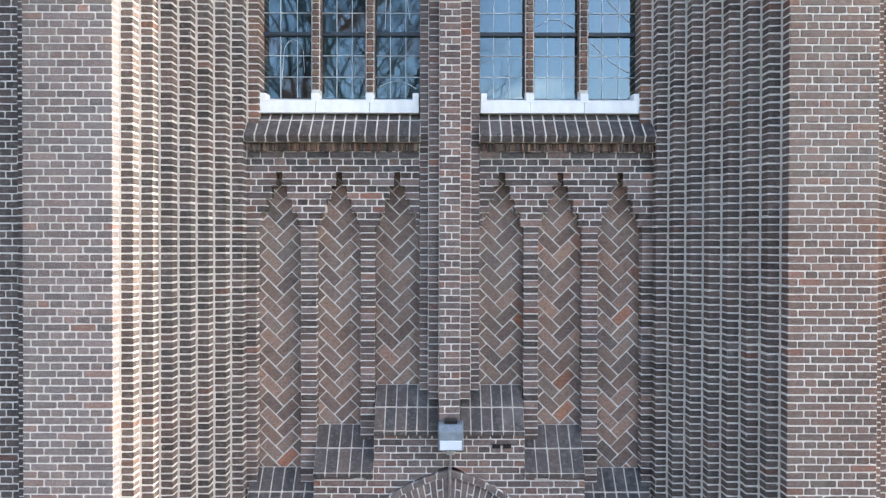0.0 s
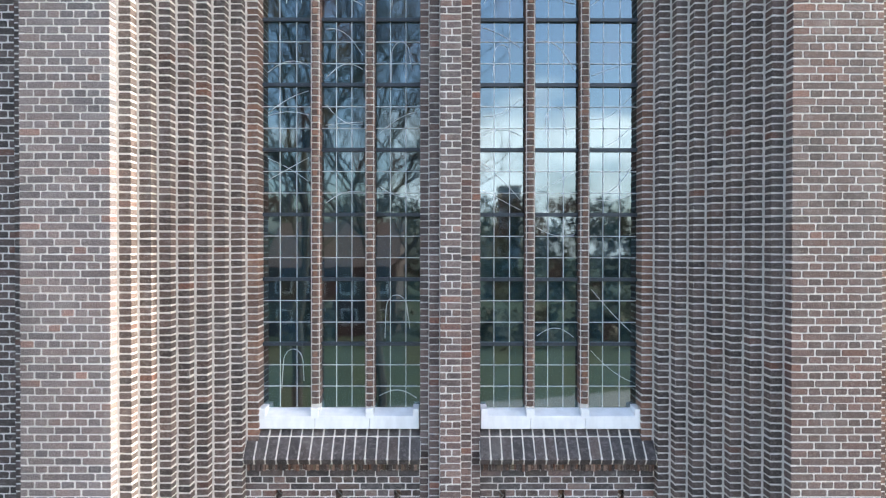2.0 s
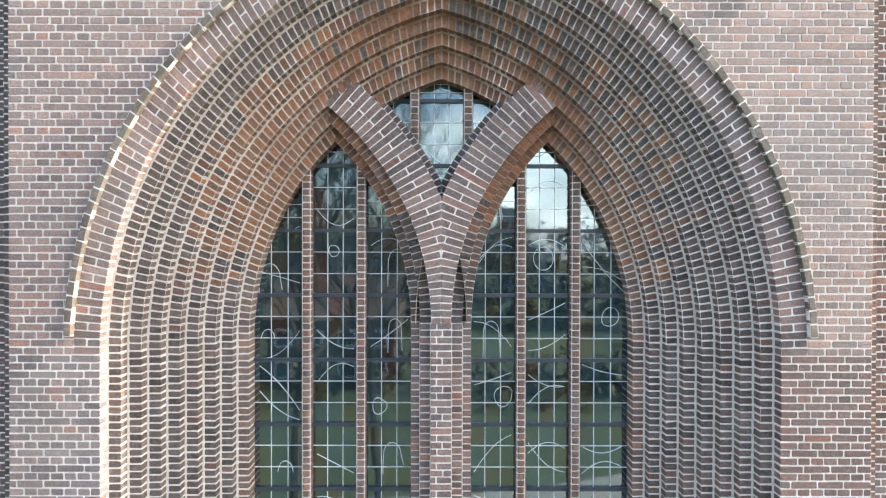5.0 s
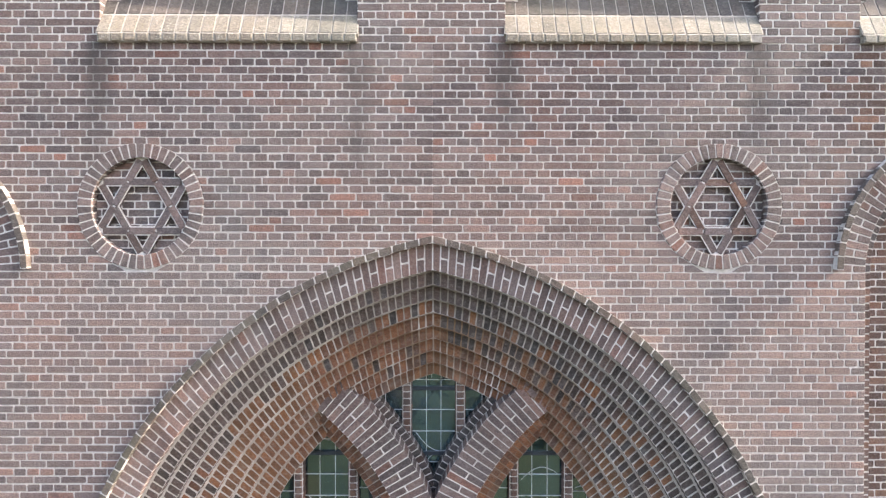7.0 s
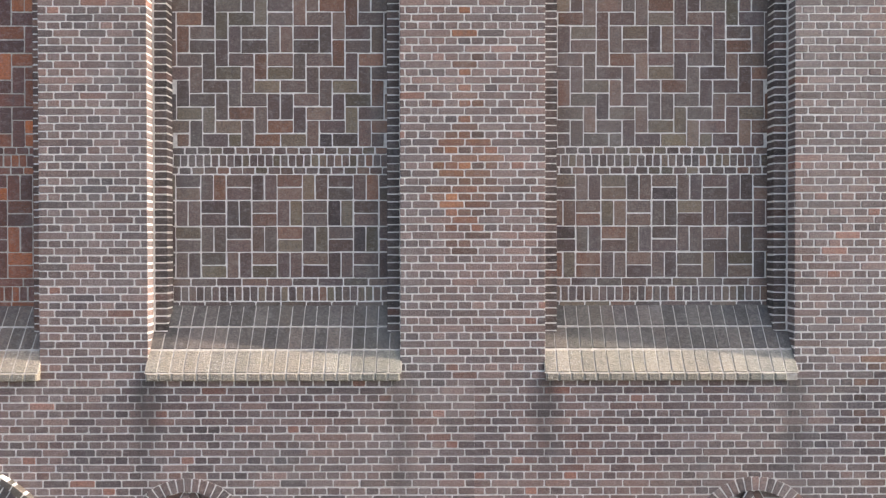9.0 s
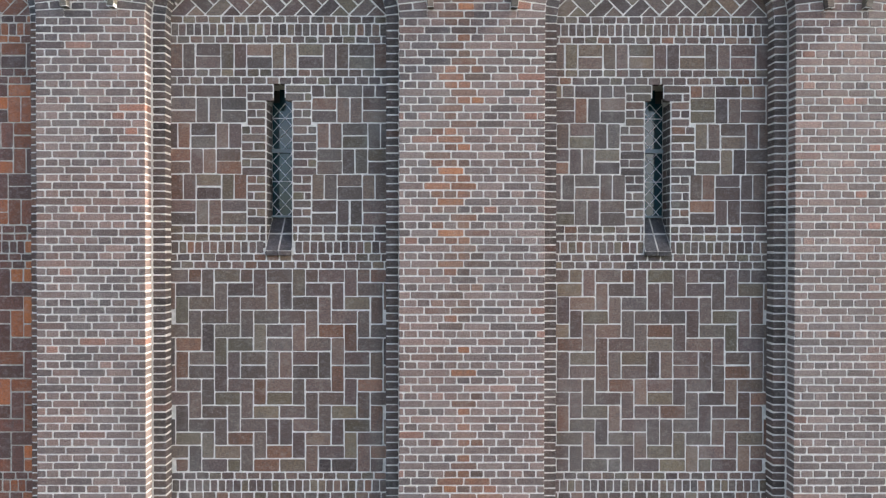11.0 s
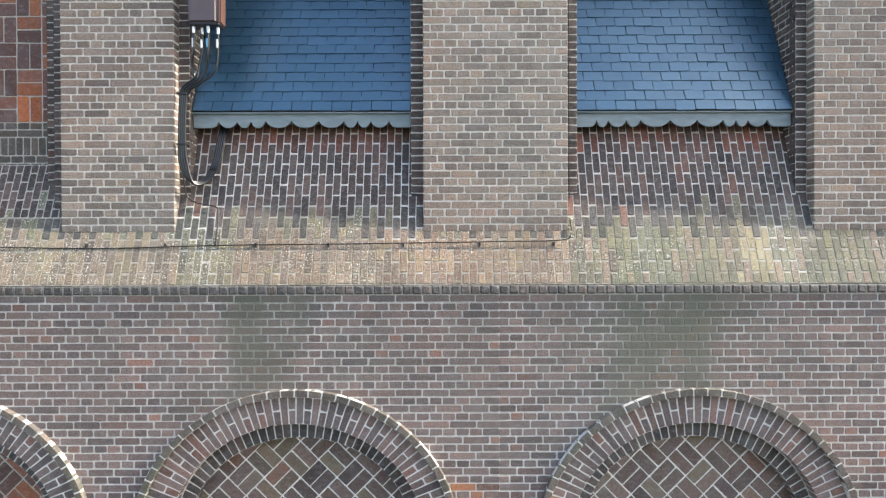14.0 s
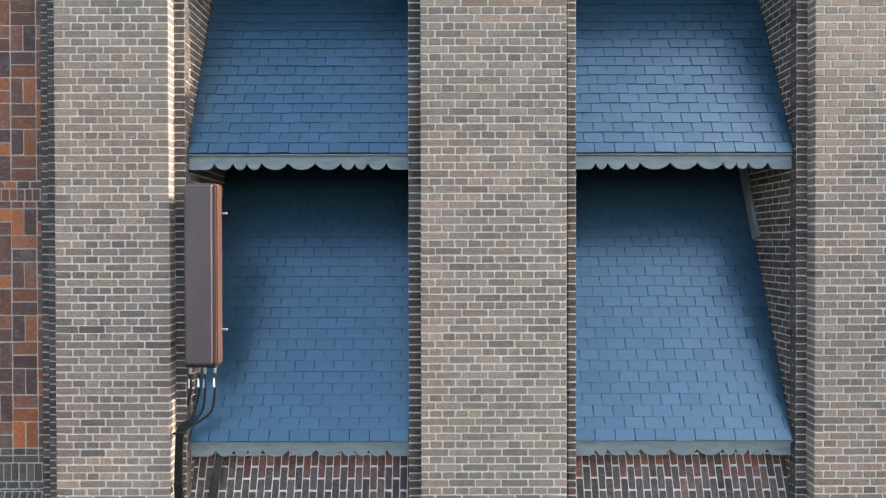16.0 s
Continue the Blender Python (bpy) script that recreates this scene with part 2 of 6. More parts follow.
M_MORTAR = k.done(c, k.noise(220, 3), 0.003, 0.5)


def stained_mortar(name, runs):
    k = Mat(name, 0.95)
    c = k.ramp(k.noise(30, 5), [(0.3, (0.45, 0.425, 0.39)), (0.7, (0.67, 0.635, 0.59))])
    c = k.mix(k.math("MULTIPLY", k.step(k.noise(0.8, 5), 0.5, 0.75), 0.4), c, (0.38, 0.345, 0.305))
    return k.done(k.stains(c, runs), k.noise(220, 3), 0.003, 0.5)


M_MORTAR_SOFT = stained_mortar("mortar_soft", [])
M_MORTAR_RUN = stained_mortar("mortar_water_runs", WATER_RUNS)
M_MORTAR_ALGAE = stained_mortar("mortar_algae", ALGAE)
M_MORTAR_ARCH = stained_mortar("mortar_rusty", RUSTY)
# joints of the outer orders darken towards the apex: arch shade put into colour
M_MORTAR_SHADE = stained_mortar("mortar_sooty", [(0.0, 2.6, 12.3, 13.8, (0.17, 0.145, 0.12), 0.85)])
M_MORTAR_SLOPE = stained_mortar("mortar_mossy_foot", [(0.0, 6.0, 25.55, 25.2, (0.20, 0.185, 0.14), 0.95), (0.0, 6.0, 25.4, 25.1, (0.22, 0.20, 0.15), 0.7)])
k = Mat("mortar_pale_tan", 0.95)
c = k.ramp(k.noise(30, 5), [(0.3, (0.45, 0.415, 0.365)), (0.7, (0.68, 0.635, 0.57))])
M_MORTAR_TAN = k.done(k.mix(k.math("MULTIPLY", k.step(k.noise(0.8, 5), 0.5, 0.75), 0.4), c, (0.34, 0.31, 0.27)), k.noise(220, 3), 0.003, 0.5)

k = Mat("mortar_grey_tan", 0.95)
c = k.ramp(k.noise(30, 5), [(0.3, (0.30, 0.275, 0.24)), (0.7, (0.53, 0.49, 0.435))])
c = k.mix(k.math("MULTIPLY", k.step(k.noise(0.9, 5), 0.45, 0.7), 0.5), c, (0.27, 0.25, 0.215))
M_MORTAR_MID = k.done(c, k.noise(220, 3), 0.003, 0.5)

k = Mat("mortar_weathered", 0.95)
c = k.ramp(k.noise(30, 5), [(0.3, (0.20, 0.185, 0.155)), (0.7, (0.36, 0.335, 0.29))])
M_MORTAR_OLD = k.done(c, k.noise(220, 3), 0.003, 0.5)

k = Mat("white_paint", 0.5)
c = k.ramp(k.noise(9, 6, (1, 1, 0.4)), [(0.35, (0.72, 0.73, 0.73)), (0.6, (0.82, 0.83, 0.83))])
M_WHITE = k.done(c, k.noise(60, 3), 0.002, 0.3)

k = Mat("bar_paint_blue_black", 0.45)
M_BAR = k.done(k.ramp(k.noise(40, 4), [(0.3, (0.018, 0.028, 0.04)), (0.7, (0.035, 0.05, 0.065))]))
k = Mat("lead_came", 0.5)
M_LEAD = k.done((0.58, 0.60, 0.62))


def church_glass(name, ior, teal=False):
    k = Mat(name, 0.03)
    c = k.ramp(k.rnd(), [(0.0, (0.024, 0.060, 0.078)), (0.30, (0.050, 0.027, 0.022)), (0.40, (0.018, 0.050, 0.058)), (0.6, (0.012, 0.028, 0.038)), (0.80, (0.046, 0.044, 0.028)), (0.9, (0.018, 0.052, 0.078))], True)
    if teal:
        c = k.ramp(k.rnd(), [(0.0, (0.05, 0.115, 0.125)), (0.5, (0.07, 0.15, 0.16)), (1.0, (0.06, 0.12, 0.15))])
    k.b.inputs["IOR"].default_value = ior
    k.b.inputs["Specular Tint"].default_value = (0.74, 0.93, 1.0, 1)
    k.b.inputs["Transmission Weight"].default_value = 0.5
    return k.done(c, k.noise(2.6, 2), 0.02, 0.03)


M_GLASS_OLD = church_glass("leaded_glass_old", 2.5)
M_GLASS_TEAL = church_glass("leaded_glass_teal", 2.3, True)
M_GLASS = church_glass("leaded_glass_clear", 2.65)

k = Mat("slit_glass", 0.08)
k.b.inputs["IOR"].default_value = 1.6
M_SLITGLASS = k.done(k.ramp(k.noise(3, 3), [(0.3, (0.004, 0.022, 0.028)), (0.7, (0.008, 0.040, 0.050))]))

k = Mat("slate", 0.30)
k.b.inputs["IOR"].default_value = 2.2
k.b.inputs["Specular Tint"].default_value = (0.66, 0.89, 1.0, 1)
r = k.rnd()
c = k.ramp(r, [(0.0, (0.014, 0.044, 0.078)), (0.5, (0.018, 0.053, 0.091)), (1.0, (0.023, 0.063, 0.106))])
c = k.mix(1.0, c, k.ramp(k.noise(26, 5, (1, 1, 2.0)), [(0.3, (0.82, 0.83, 0.85)), (0.7, (1.16, 1.15, 1.13))]), "MULTIPLY")
M_SLATE = k.done(c, k.noise(45, 5), 0.004, 0.4)
k = Mat("board_grey_paint", 0.55)
M_BOARD = k.done(k.ramp(k.noise(7, 5, (1, 1, 4)), [(0.3, (0.14, 0.175, 0.19)), (0.7, (0.21, 0.25, 0.265))]), k.noise(30, 3, (0.3, 1, 3)), 0.003, 0.3)
# dark wood; also colours the boxes that stand in for unlit interiors
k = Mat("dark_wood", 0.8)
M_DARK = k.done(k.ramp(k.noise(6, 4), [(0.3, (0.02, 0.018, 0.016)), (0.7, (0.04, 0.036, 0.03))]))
k = Mat("antenna_shell", 0.42)
M_SHELL = k.done(k.ramp(k.noise(5, 4, (1, 1, 0.3)), [(0.3, (0.068, 0.050, 0.055)), (0.7, (0.088, 0.064, 0.068))]))
# shell colour warmed to imitate sunlight on the antenna's right side
k = Mat("antenna_edge", 0.45)
M_SHELL_SUNLIT = k.done(k.ramp(k.noise(5, 4, (1, 1, 0.3)), [(0.3, (0.080, 0.038, 0.028)), (0.7, (0.105, 0.050, 0.036))]))
k = Mat("cable_black", 0.28)
M_CABLE = k.done((0.007, 0.007, 0.008))
k = Mat("connector_metal", 0.35, 0.9)
M_METAL = k.done(k.ramp(k.noise(60, 3), [(0.3, (0.42, 0.43, 0.44)), (0.7, (0.6, 0.61, 0.62))]))
k = Mat("lamp_housing", 0.38, 0.3)
M_LAMP = k.done(k.ramp(k.noise(20, 4), [(0.3, (0.13, 0.16, 0.19)), (0.7, (0.20, 0.24, 0.28))]))
k = Mat("lamp_glass", 0.1)
M_LAMPGLASS = k.done((0.55, 0.62, 0.68))
k = Mat("blue_tape", 0.5)
M_TAPE = k.done((0.16, 0.42, 0.62))
k = Mat("grass", 0.95)
M_GRASS = k.done(k.ramp(k.noise(0.4, 6), [(0.3, (0.022, 0.036, 0.013)), (0.7, (0.048, 0.062, 0.026))]))
k = Mat("winter_leaf", 0.9)
M_LEAF = k.done(k.ramp(k.rnd(), [(0.0, (0.02, 0.028, 0.016)), (0.6, (0.045, 0.048, 0.03)), (1.0, (0.075, 0.065, 0.045))]))
k = Mat("paving", 0.9)
M_PAVE = k.done(k.ramp(k.noise(3, 6), [(0.3, (0.045, 0.043, 0.042)), (0.7, (0.085, 0.08, 0.076))]))
k = Mat("path_gravel", 0.95)
M_PATH = k.done(k.ramp(k.noise(5, 6), [(0.3, (0.14, 0.135, 0.125)), (0.7, (0.23, 0.22, 0.205))]))
k = Mat("bark", 0.9)
M_BARK = k.done(k.ramp(k.noise(12, 5, (1, 1, 0.3)), [(0.3, (0.035, 0.03, 0.026)), (0.7, (0.075, 0.065, 0.055))]), k.noise(30, 4), 0.01)
k = Mat("roof_tile", 0.8)
M_TILE = k.done(k.ramp(k.noise(8, 4), [(0.3, (0.060, 0.040, 0.034)), (0.7, (0.105, 0.062, 0.048))]))
k = Mat("house_brick", 0.9)
M_HOUSE = k.done(k.ramp(k.noise(14, 4, (1, 1, 3)), [(0.3, (0.045, 0.033, 0.029)), (0.7, (0.080, 0.052, 0.043))]))
k = Mat("window_dark", 0.1)
M_PANE = k.done((0.03, 0.035, 0.04))


# ---- masonry kit ----
V = np.array
OUT = V((0.0, -1.0, 0.0))
CO, HD, ST, JT = 0.064, 0.109, 0.218, 0.0110
rng = np.random.default_rng(5)


def link_mesh(name, verts, faces, mat, parent=None, label=""):
    me = bpy.data.meshes.new(name)
    me.from_pydata([tuple(p) for p in verts], [], faces)
    me.materials.append(mat)
    me.validate()
    ob = new(name, me)
    if parent is not None:
        ob.parent = parent
    if label:
        tagged(ob, label)
    return ob


def part(name, bm, material, parent, label=""):
    me = bpy.data.meshes.new(name)
    bm.to_mesh(me)
    bm.free()
    me.materials.append(material)
    ob = new(name, me)
    ob.parent = parent
    if label:
        tagged(ob, label)
    return ob


class Sheet:
    """Loose faces gathered into one mesh: the mortar bed of a wall."""

    def __init__(self):
        self.v, self.f, self.at = [], [], {}

    def poly(self, pts):
        """One face; corners that meet are welded."""
        ids = []
        for p in pts:
            key = (round(p[0], 3), round(p[1], 3), round(p[2], 3))
            if key not in self.at:
                self.at[key] = len(self.v)
                self.v.append(tuple(float(q) for q in p))
            if self.at[key] not in ids:
                ids.append(self.at[key])
        if len(ids) > 2:
            self.f.append(tuple(ids))

    def box(self, x0, x1, y0, y1, z0, z1):
        b = len(self.v)
        self.v += [(x, y, z) for x in (x0, x1) for y in (y0, y1) for z in (z0, z1)]
        self.f += [tuple(b + i for i in q) for q in ((0, 1, 3, 2), (4, 6, 7, 5), (0, 4, 5, 1), (2, 3, 7, 6), (0, 2, 6, 4), (1, 5, 7, 3))]

    def make(self, name, mat, label, category, kind="structure"):
        return tagged(link_mesh(name, self.v, self.f, mat), label, category, kind=kind)


shared = {}


def prism(pts, n, depth, bev, jitter=None):
    """A brick: bevelled front face, four bevels and deep sides."""
    m = len(pts)
    c = pts.mean(0)
    d = c - pts
    d = d / np.maximum(np.linalg.norm(d, axis=1), 1e-6)[:, None]
    front = pts + d * bev * 1.4
    if jitter is not None:
        front = front + jitter
    rim = pts - n * bev
    back = pts - n * depth
    verts = np.vstack([front, rim, back])
    faces = [tuple(range(m))]
    for i in range(m):
        j = (i + 1) % m
        faces.append((m + i, m + j, j, i))
        faces.append((2 * m + i, 2 * m + j, m + j, m + i))
    return verts, faces


def worn(p, u, w, r, size=1.0):
    """A brick's outline with uneven, knocked-off corners; u and w span its face."""
    out = []
    m = len(p)
    q = [p[i] + u * r.uniform(-0.0022, 0.0022) + w * r.uniform(-0.0018, 0.0018) for i in range(m)]
    for i in range(m):
        a, b, c = q[i - 1], q[i], q[(i + 1) % m]
        la, lc = np.linalg.norm(a - b), np.linalg.norm(c - b)
        if m != 4 or min(la, lc) < 0.03:
            out.append(b)
            continue
        k1, k2 = r.uniform(0.003, 0.010) * size, r.uniform(0.003, 0.010) * size
        out += [b + (a - b) * k1 / la, b + (c - b) * k2 / lc]
    return V(out)


class Masonry:
    """Bricks of one piece of wall: up to `limit` of them as parts near the point `near`, the rest joined."""

    def __init__(self, owner, mat, limit=300, near=(0, 0, 0), name="brick"):
        self.owner, self.mat, self.limit, self.near, self.items, self.name = owner, mat, limit, V(near, float), [], name

    def add(self, pts, n=OUT, depth=0.1, bev=0.0032, mat=None):
        p = np.asarray(pts, float)
        if len(p) < 3:
            return
        a = np.zeros(3)
        for i in range(len(p)):
            a += np.cross(p[i], p[(i + 1) % len(p)])
        if np.linalg.norm(a) < 0.0007:
            return
        if a @ n < 0:
            p = p[::-1]
        self.items.append((p, V(n, float), depth, bev, mat or self.mat))

    def finish(self):
        whole = [i for i, it in enumerate(self.items) if len(it[0]) == 4]
        whole.sort(key=lambda i: float(np.linalg.norm(self.items[i][0].mean(0) - self.near)))
        chosen = set(whole[: self.limit])
        rest = {}
        for i, (p, n, depth, bev, mat) in enumerate(self.items):
            if i in chosen:
                c = p.mean(0)
                u = p[1] - p[0] + p[2] - p[3]
                u = u / np.linalg.norm(u)
                w = np.cross(n, u)
                loc = np.stack([(p - c) @ u, (p - c) @ w, (p - c) @ n], 1)
                key = (mat.name, round(depth, 3), i % 7, *[int(round(q / 0.004)) for q in loc[:, :2].ravel()])
                if key not in shared:
                    r = np.random.default_rng(abs(hash(key[2:])) % 9999)
                    loc = worn(loc, V((1.0, 0, 0)), V((0, 1.0, 0)), r)
                    jit = np.c_[r.uniform(-0.001, 0.001, (len(loc), 2)), r.uniform(-0.0006, 0.0006, len(loc))]
                    vv, ff = prism(loc, V((0, 0, 1.0)), depth, bev, jit)
                    me = bpy.data.meshes.new(self.name)
                    me.from_pydata([tuple(q) for q in vv], [], ff)
                    me.materials.append(mat)
                    shared[key] = me
                ob = new(self.name, shared[key])
                ob.parent = self.owner
                ob.matrix_basis = Matrix(((u[0], w[0], n[0], c[0]), (u[1], w[1], n[1], c[1]), (u[2], w[2], n[2], c[2]), (0, 0, 0, 1)))
            else:
                rest.setdefault(mat.name, (mat, [], []))
                mt, vs, fs = rest[mat.name]
                u = p[1] - p[0]
                u = u / max(np.linalg.norm(u), 1e-9)
                p = worn(p, u, np.cross(n, u), rng)
                jit = rng.uniform(-0.001, 0.001, (len(p), 3))
                jit -= np.outer(jit @ n, n) * 0.5
                vv, ff = prism(p, n, depth, bev, jit)
                b = len(vs)
                vs.extend(map(tuple, vv))
                fs.extend(tuple(b + q for q in f) for f in ff)
        for mt, vs, fs in rest.values():
            tagged(link_mesh("brickwork" if self.name == "brick" else self.name + "_field", vs, fs, mt, self.owner), kind="stuff")


def cut(base, holes):
    """Takes the holes (lo, hi) out of the intervals."""
    out = list(base)
    for h in holes:
        if h is None:
            continue
        nxt = []
        for a, b in out:
            if h[1] <= a or h[0] >= b:
                nxt.append((a, b))
                continue
            if h[0] > a:
                nxt.append((a, h[0]))
            if h[1] < b:
                nxt.append((h[1], b))
        out = nxt
    return [(a, b) for a, b in out if b - a > 0.012]


def bond(ms, sh, z0, z1, spans, y=0.0, depth=0.1, side=0.12, shift=0.0, mats=None):
    """Courses of stretchers and headers in turn over spans(z), with the mortar bed behind them."""
    j0 = int(round(z0 / CO))
    for j in range(j0, int(round(z1 / CO))):
        zb, zt = j * CO, (j + 1) * CO
        lo, hi, md = spans(zb + 0.0002), spans(zt - 0.0002), spans((zb + zt) / 2)
        if len(lo) != len(md):
            lo = md
        if len(hi) != len(md):
            hi = md
        for (a0, b0), (a1, b1) in zip(lo, hi):
            sh.poly([(a0, y + 0.004, zb), (b0, y + 0.004, zb), (b1, y + 0.004, zt), (a1, y + 0.004, zt)])
            if side:
                for e0, e1 in ((a0 + 0.004, a1 + 0.004), (b0 - 0.004, b1 - 0.004)):
                    sh.poly([(e0, y + 0.004, zb), (e1, y + 0.004, zt), (e1, y + side, zt), (e0, y + side, zb)])
            p = ST if j % 2 == 0 else HD
            off = shift + (HD * (j // 2 % 2) if j % 2 == 0 else HD / 2)
            lo_x, hi_x = min(a0, a1), max(b0, b1)
            am, bm_ = (a0 + a1) / 2, (b0 + b1) / 2
            i = math.floor((lo_x - off) / p)
            xs = []
            while off + i * p < hi_x:
                x = off + i * p
                if am + 0.04 < x < bm_ - 0.04 and bm_ - am > 0.17:
                    xs.append(x + rng.uniform(-0.004, 0.004))
                i += 1
            xs = [None] + xs + [None]
            dz = rng.uniform(-0.0015, 0.0015)
            for u, w in zip(xs[:-1], xs[1:]):
                l0, l1 = (a0, a1) if u is None else (u + JT / 2, u + JT / 2)
                r0, r1 = (b0, b1) if w is None else (w - JT / 2, w - JT / 2)
                l0, l1, r0, r1 = max(l0, a0), max(l1, a1), min(r0, b0), min(r1, b1)
                if r0 - l0 < 0.004 or r1 - l1 < 0.004:
                    if (r0 - l0) + (r1 - l1) < 0.03:
                        continue
                    r0, r1 = max(r0, l0 + 0.003), max(r1, l1 + 0.003)
                e = rng.uniform(-0.001, 0.001, 4)
                yy = y + rng.uniform(-0.0008, 0.0008)
                ms.add([(l0, yy, zb + 0.0055 + dz + e[0]), (r0, yy, zb + 0.0055 + dz + e[1]), (r1, yy, zt - 0.0055 + dz + e[2]), (l1, yy, zt - 0.0055 + dz + e[3])], OUT, depth, mat=mats(((l0 + r0) / 2, (zb + zt) / 2)) if mats else None)


def clip_poly(p, convex):
    """A polygon (x, z) cut to a convex one, which runs anticlockwise."""
    out = [tuple(q) for q in p]
    for i in range(len(convex)):
        a, b = convex[i], convex[(i + 1) % len(convex)]
        src, out = out, []
        for s in range(len(src)):
            q0, q1 = src[s], src[(s + 1) % len(src)]
            d0 = (b[0] - a[0]) * (q0[1] - a[1]) - (b[1] - a[1]) * (q0[0] - a[0])
            d1 = (b[0] - a[0]) * (q1[1] - a[1]) - (b[1] - a[1]) * (q1[0] - a[0])
            if d0 >= 0:
                out.append(q0)
            if (d0 > 0 > d1) or (d0 < 0 < d1):
                f = d0 / (d0 - d1)
                out.append((q0[0] + f * (q1[0] - q0[0]), q0[1] + f * (q1[1] - q0[1])))
        if not out:
            return []
    return out


def flat(ms, rects, y, convex=None, turn=0.0, at=(0, 0), depth=0.05, gap=0.0055):
    """Lays rectangles (x0, z0, x1, z1) on the plane y, turned about `at` and cut to a convex outline."""
    ca, sa = math.cos(turn), math.sin(turn)
    for x0, z0, x1, z1 in rects:
        e = rng.uniform(-0.002, 0.002, 4)
        q = [(x0 + gap + e[0], z0 + gap + e[1]), (x1 - gap + e[2], z0 + gap + e[1]), (x1 - gap + e[2], z1 - gap + e[3]), (x0 + gap + e[0], z1 - gap + e[3])]
        q = [(at[0] + ca * a - sa * b, at[1] + sa * a + ca * b) for a, b in q]
        if convex is not None:
            q = clip_poly(q, convex)
        if len(q) < 3:
            continue
        yy = y + rng.uniform(-0.0008, 0.0008)
        ms.add([(a, yy, b) for a, b in q], OUT, depth)


def herring(x0, x1, z0, z1, s=HD):
    """Bricks two by one in herringbone over a stretch of the plane."""
    out = []
    for i in range(math.floor(x0 / s) - 1, math.ceil(x1 / s) + 1):
        for j in range(math.floor(z0 / s) - 1, math.ceil(z1 / s) + 1):
            r = (i - j) % 4
            if r == 0:
                out.append((i * s, j * s, (i + 2) * s, (j + 1) * s))
            elif r == 2:
                out.append((i * s, (j - 1) * s, (i + 1) * s, (j + 1) * s))
    return out


def basket(x0, x1, z0, rows, h, flip=0):
    """Pairs of bricks, upright and lying in turn."""
    out = []
    for r in range(rows):
        zb = z0 + r * h
        for i in range(math.floor(x0 / ST) - 1, math.ceil(x1 / ST) + 1):
            xa = i * ST
            if (i + r + flip) % 2:
                out += [(xa, zb, xa + HD, zb + h), (xa + HD, zb, xa + ST, zb + h)]
            else:
                out += [(xa, zb, xa + ST, zb + h / 2), (xa, zb + h / 2, xa + ST, zb + h)]
    return out


def star_weave(nx, nz0, nz1):
    """Herringbone mirrored about a centre in both directions, in units of a brick's width."""
    out = {(-1, -1, 0, 1), (-1, 1, 1, 2)}
    for i in range(-nx, 0):
        for j in range(-1, max(nz0, nz1)):
            if (i + j) % 4 == 1 and j >= 0:
                out.add((i, j, i + 2, j + 1))
            elif (i + j) % 4 == 3 and (i, j) != (-1, 0):
                out.add((i, j, i + 1, j + 2))
    out |= {(-c, b, -a, d) for a, b, c, d in out}
    out |= {(a, -d, c, -b) for a, b, c, d in out}
    return sorted(r for r in out if r[3] > -nz0 and r[1] < nz1)


def strip_row(x0, x1, z0, h, pitch, off=0.0):
    i0 = math.floor((x0 - off) / pitch)
    return [(off + i * pitch, z0, off + (i + 1) * pitch, z0 + h) for i in range(i0, math.ceil((x1 - off) / pitch) + 1)]


def rect(x0, x1, z0, z1):
    return [(x0, z0), (x1, z0), (x1, z1), (x0, z1)]


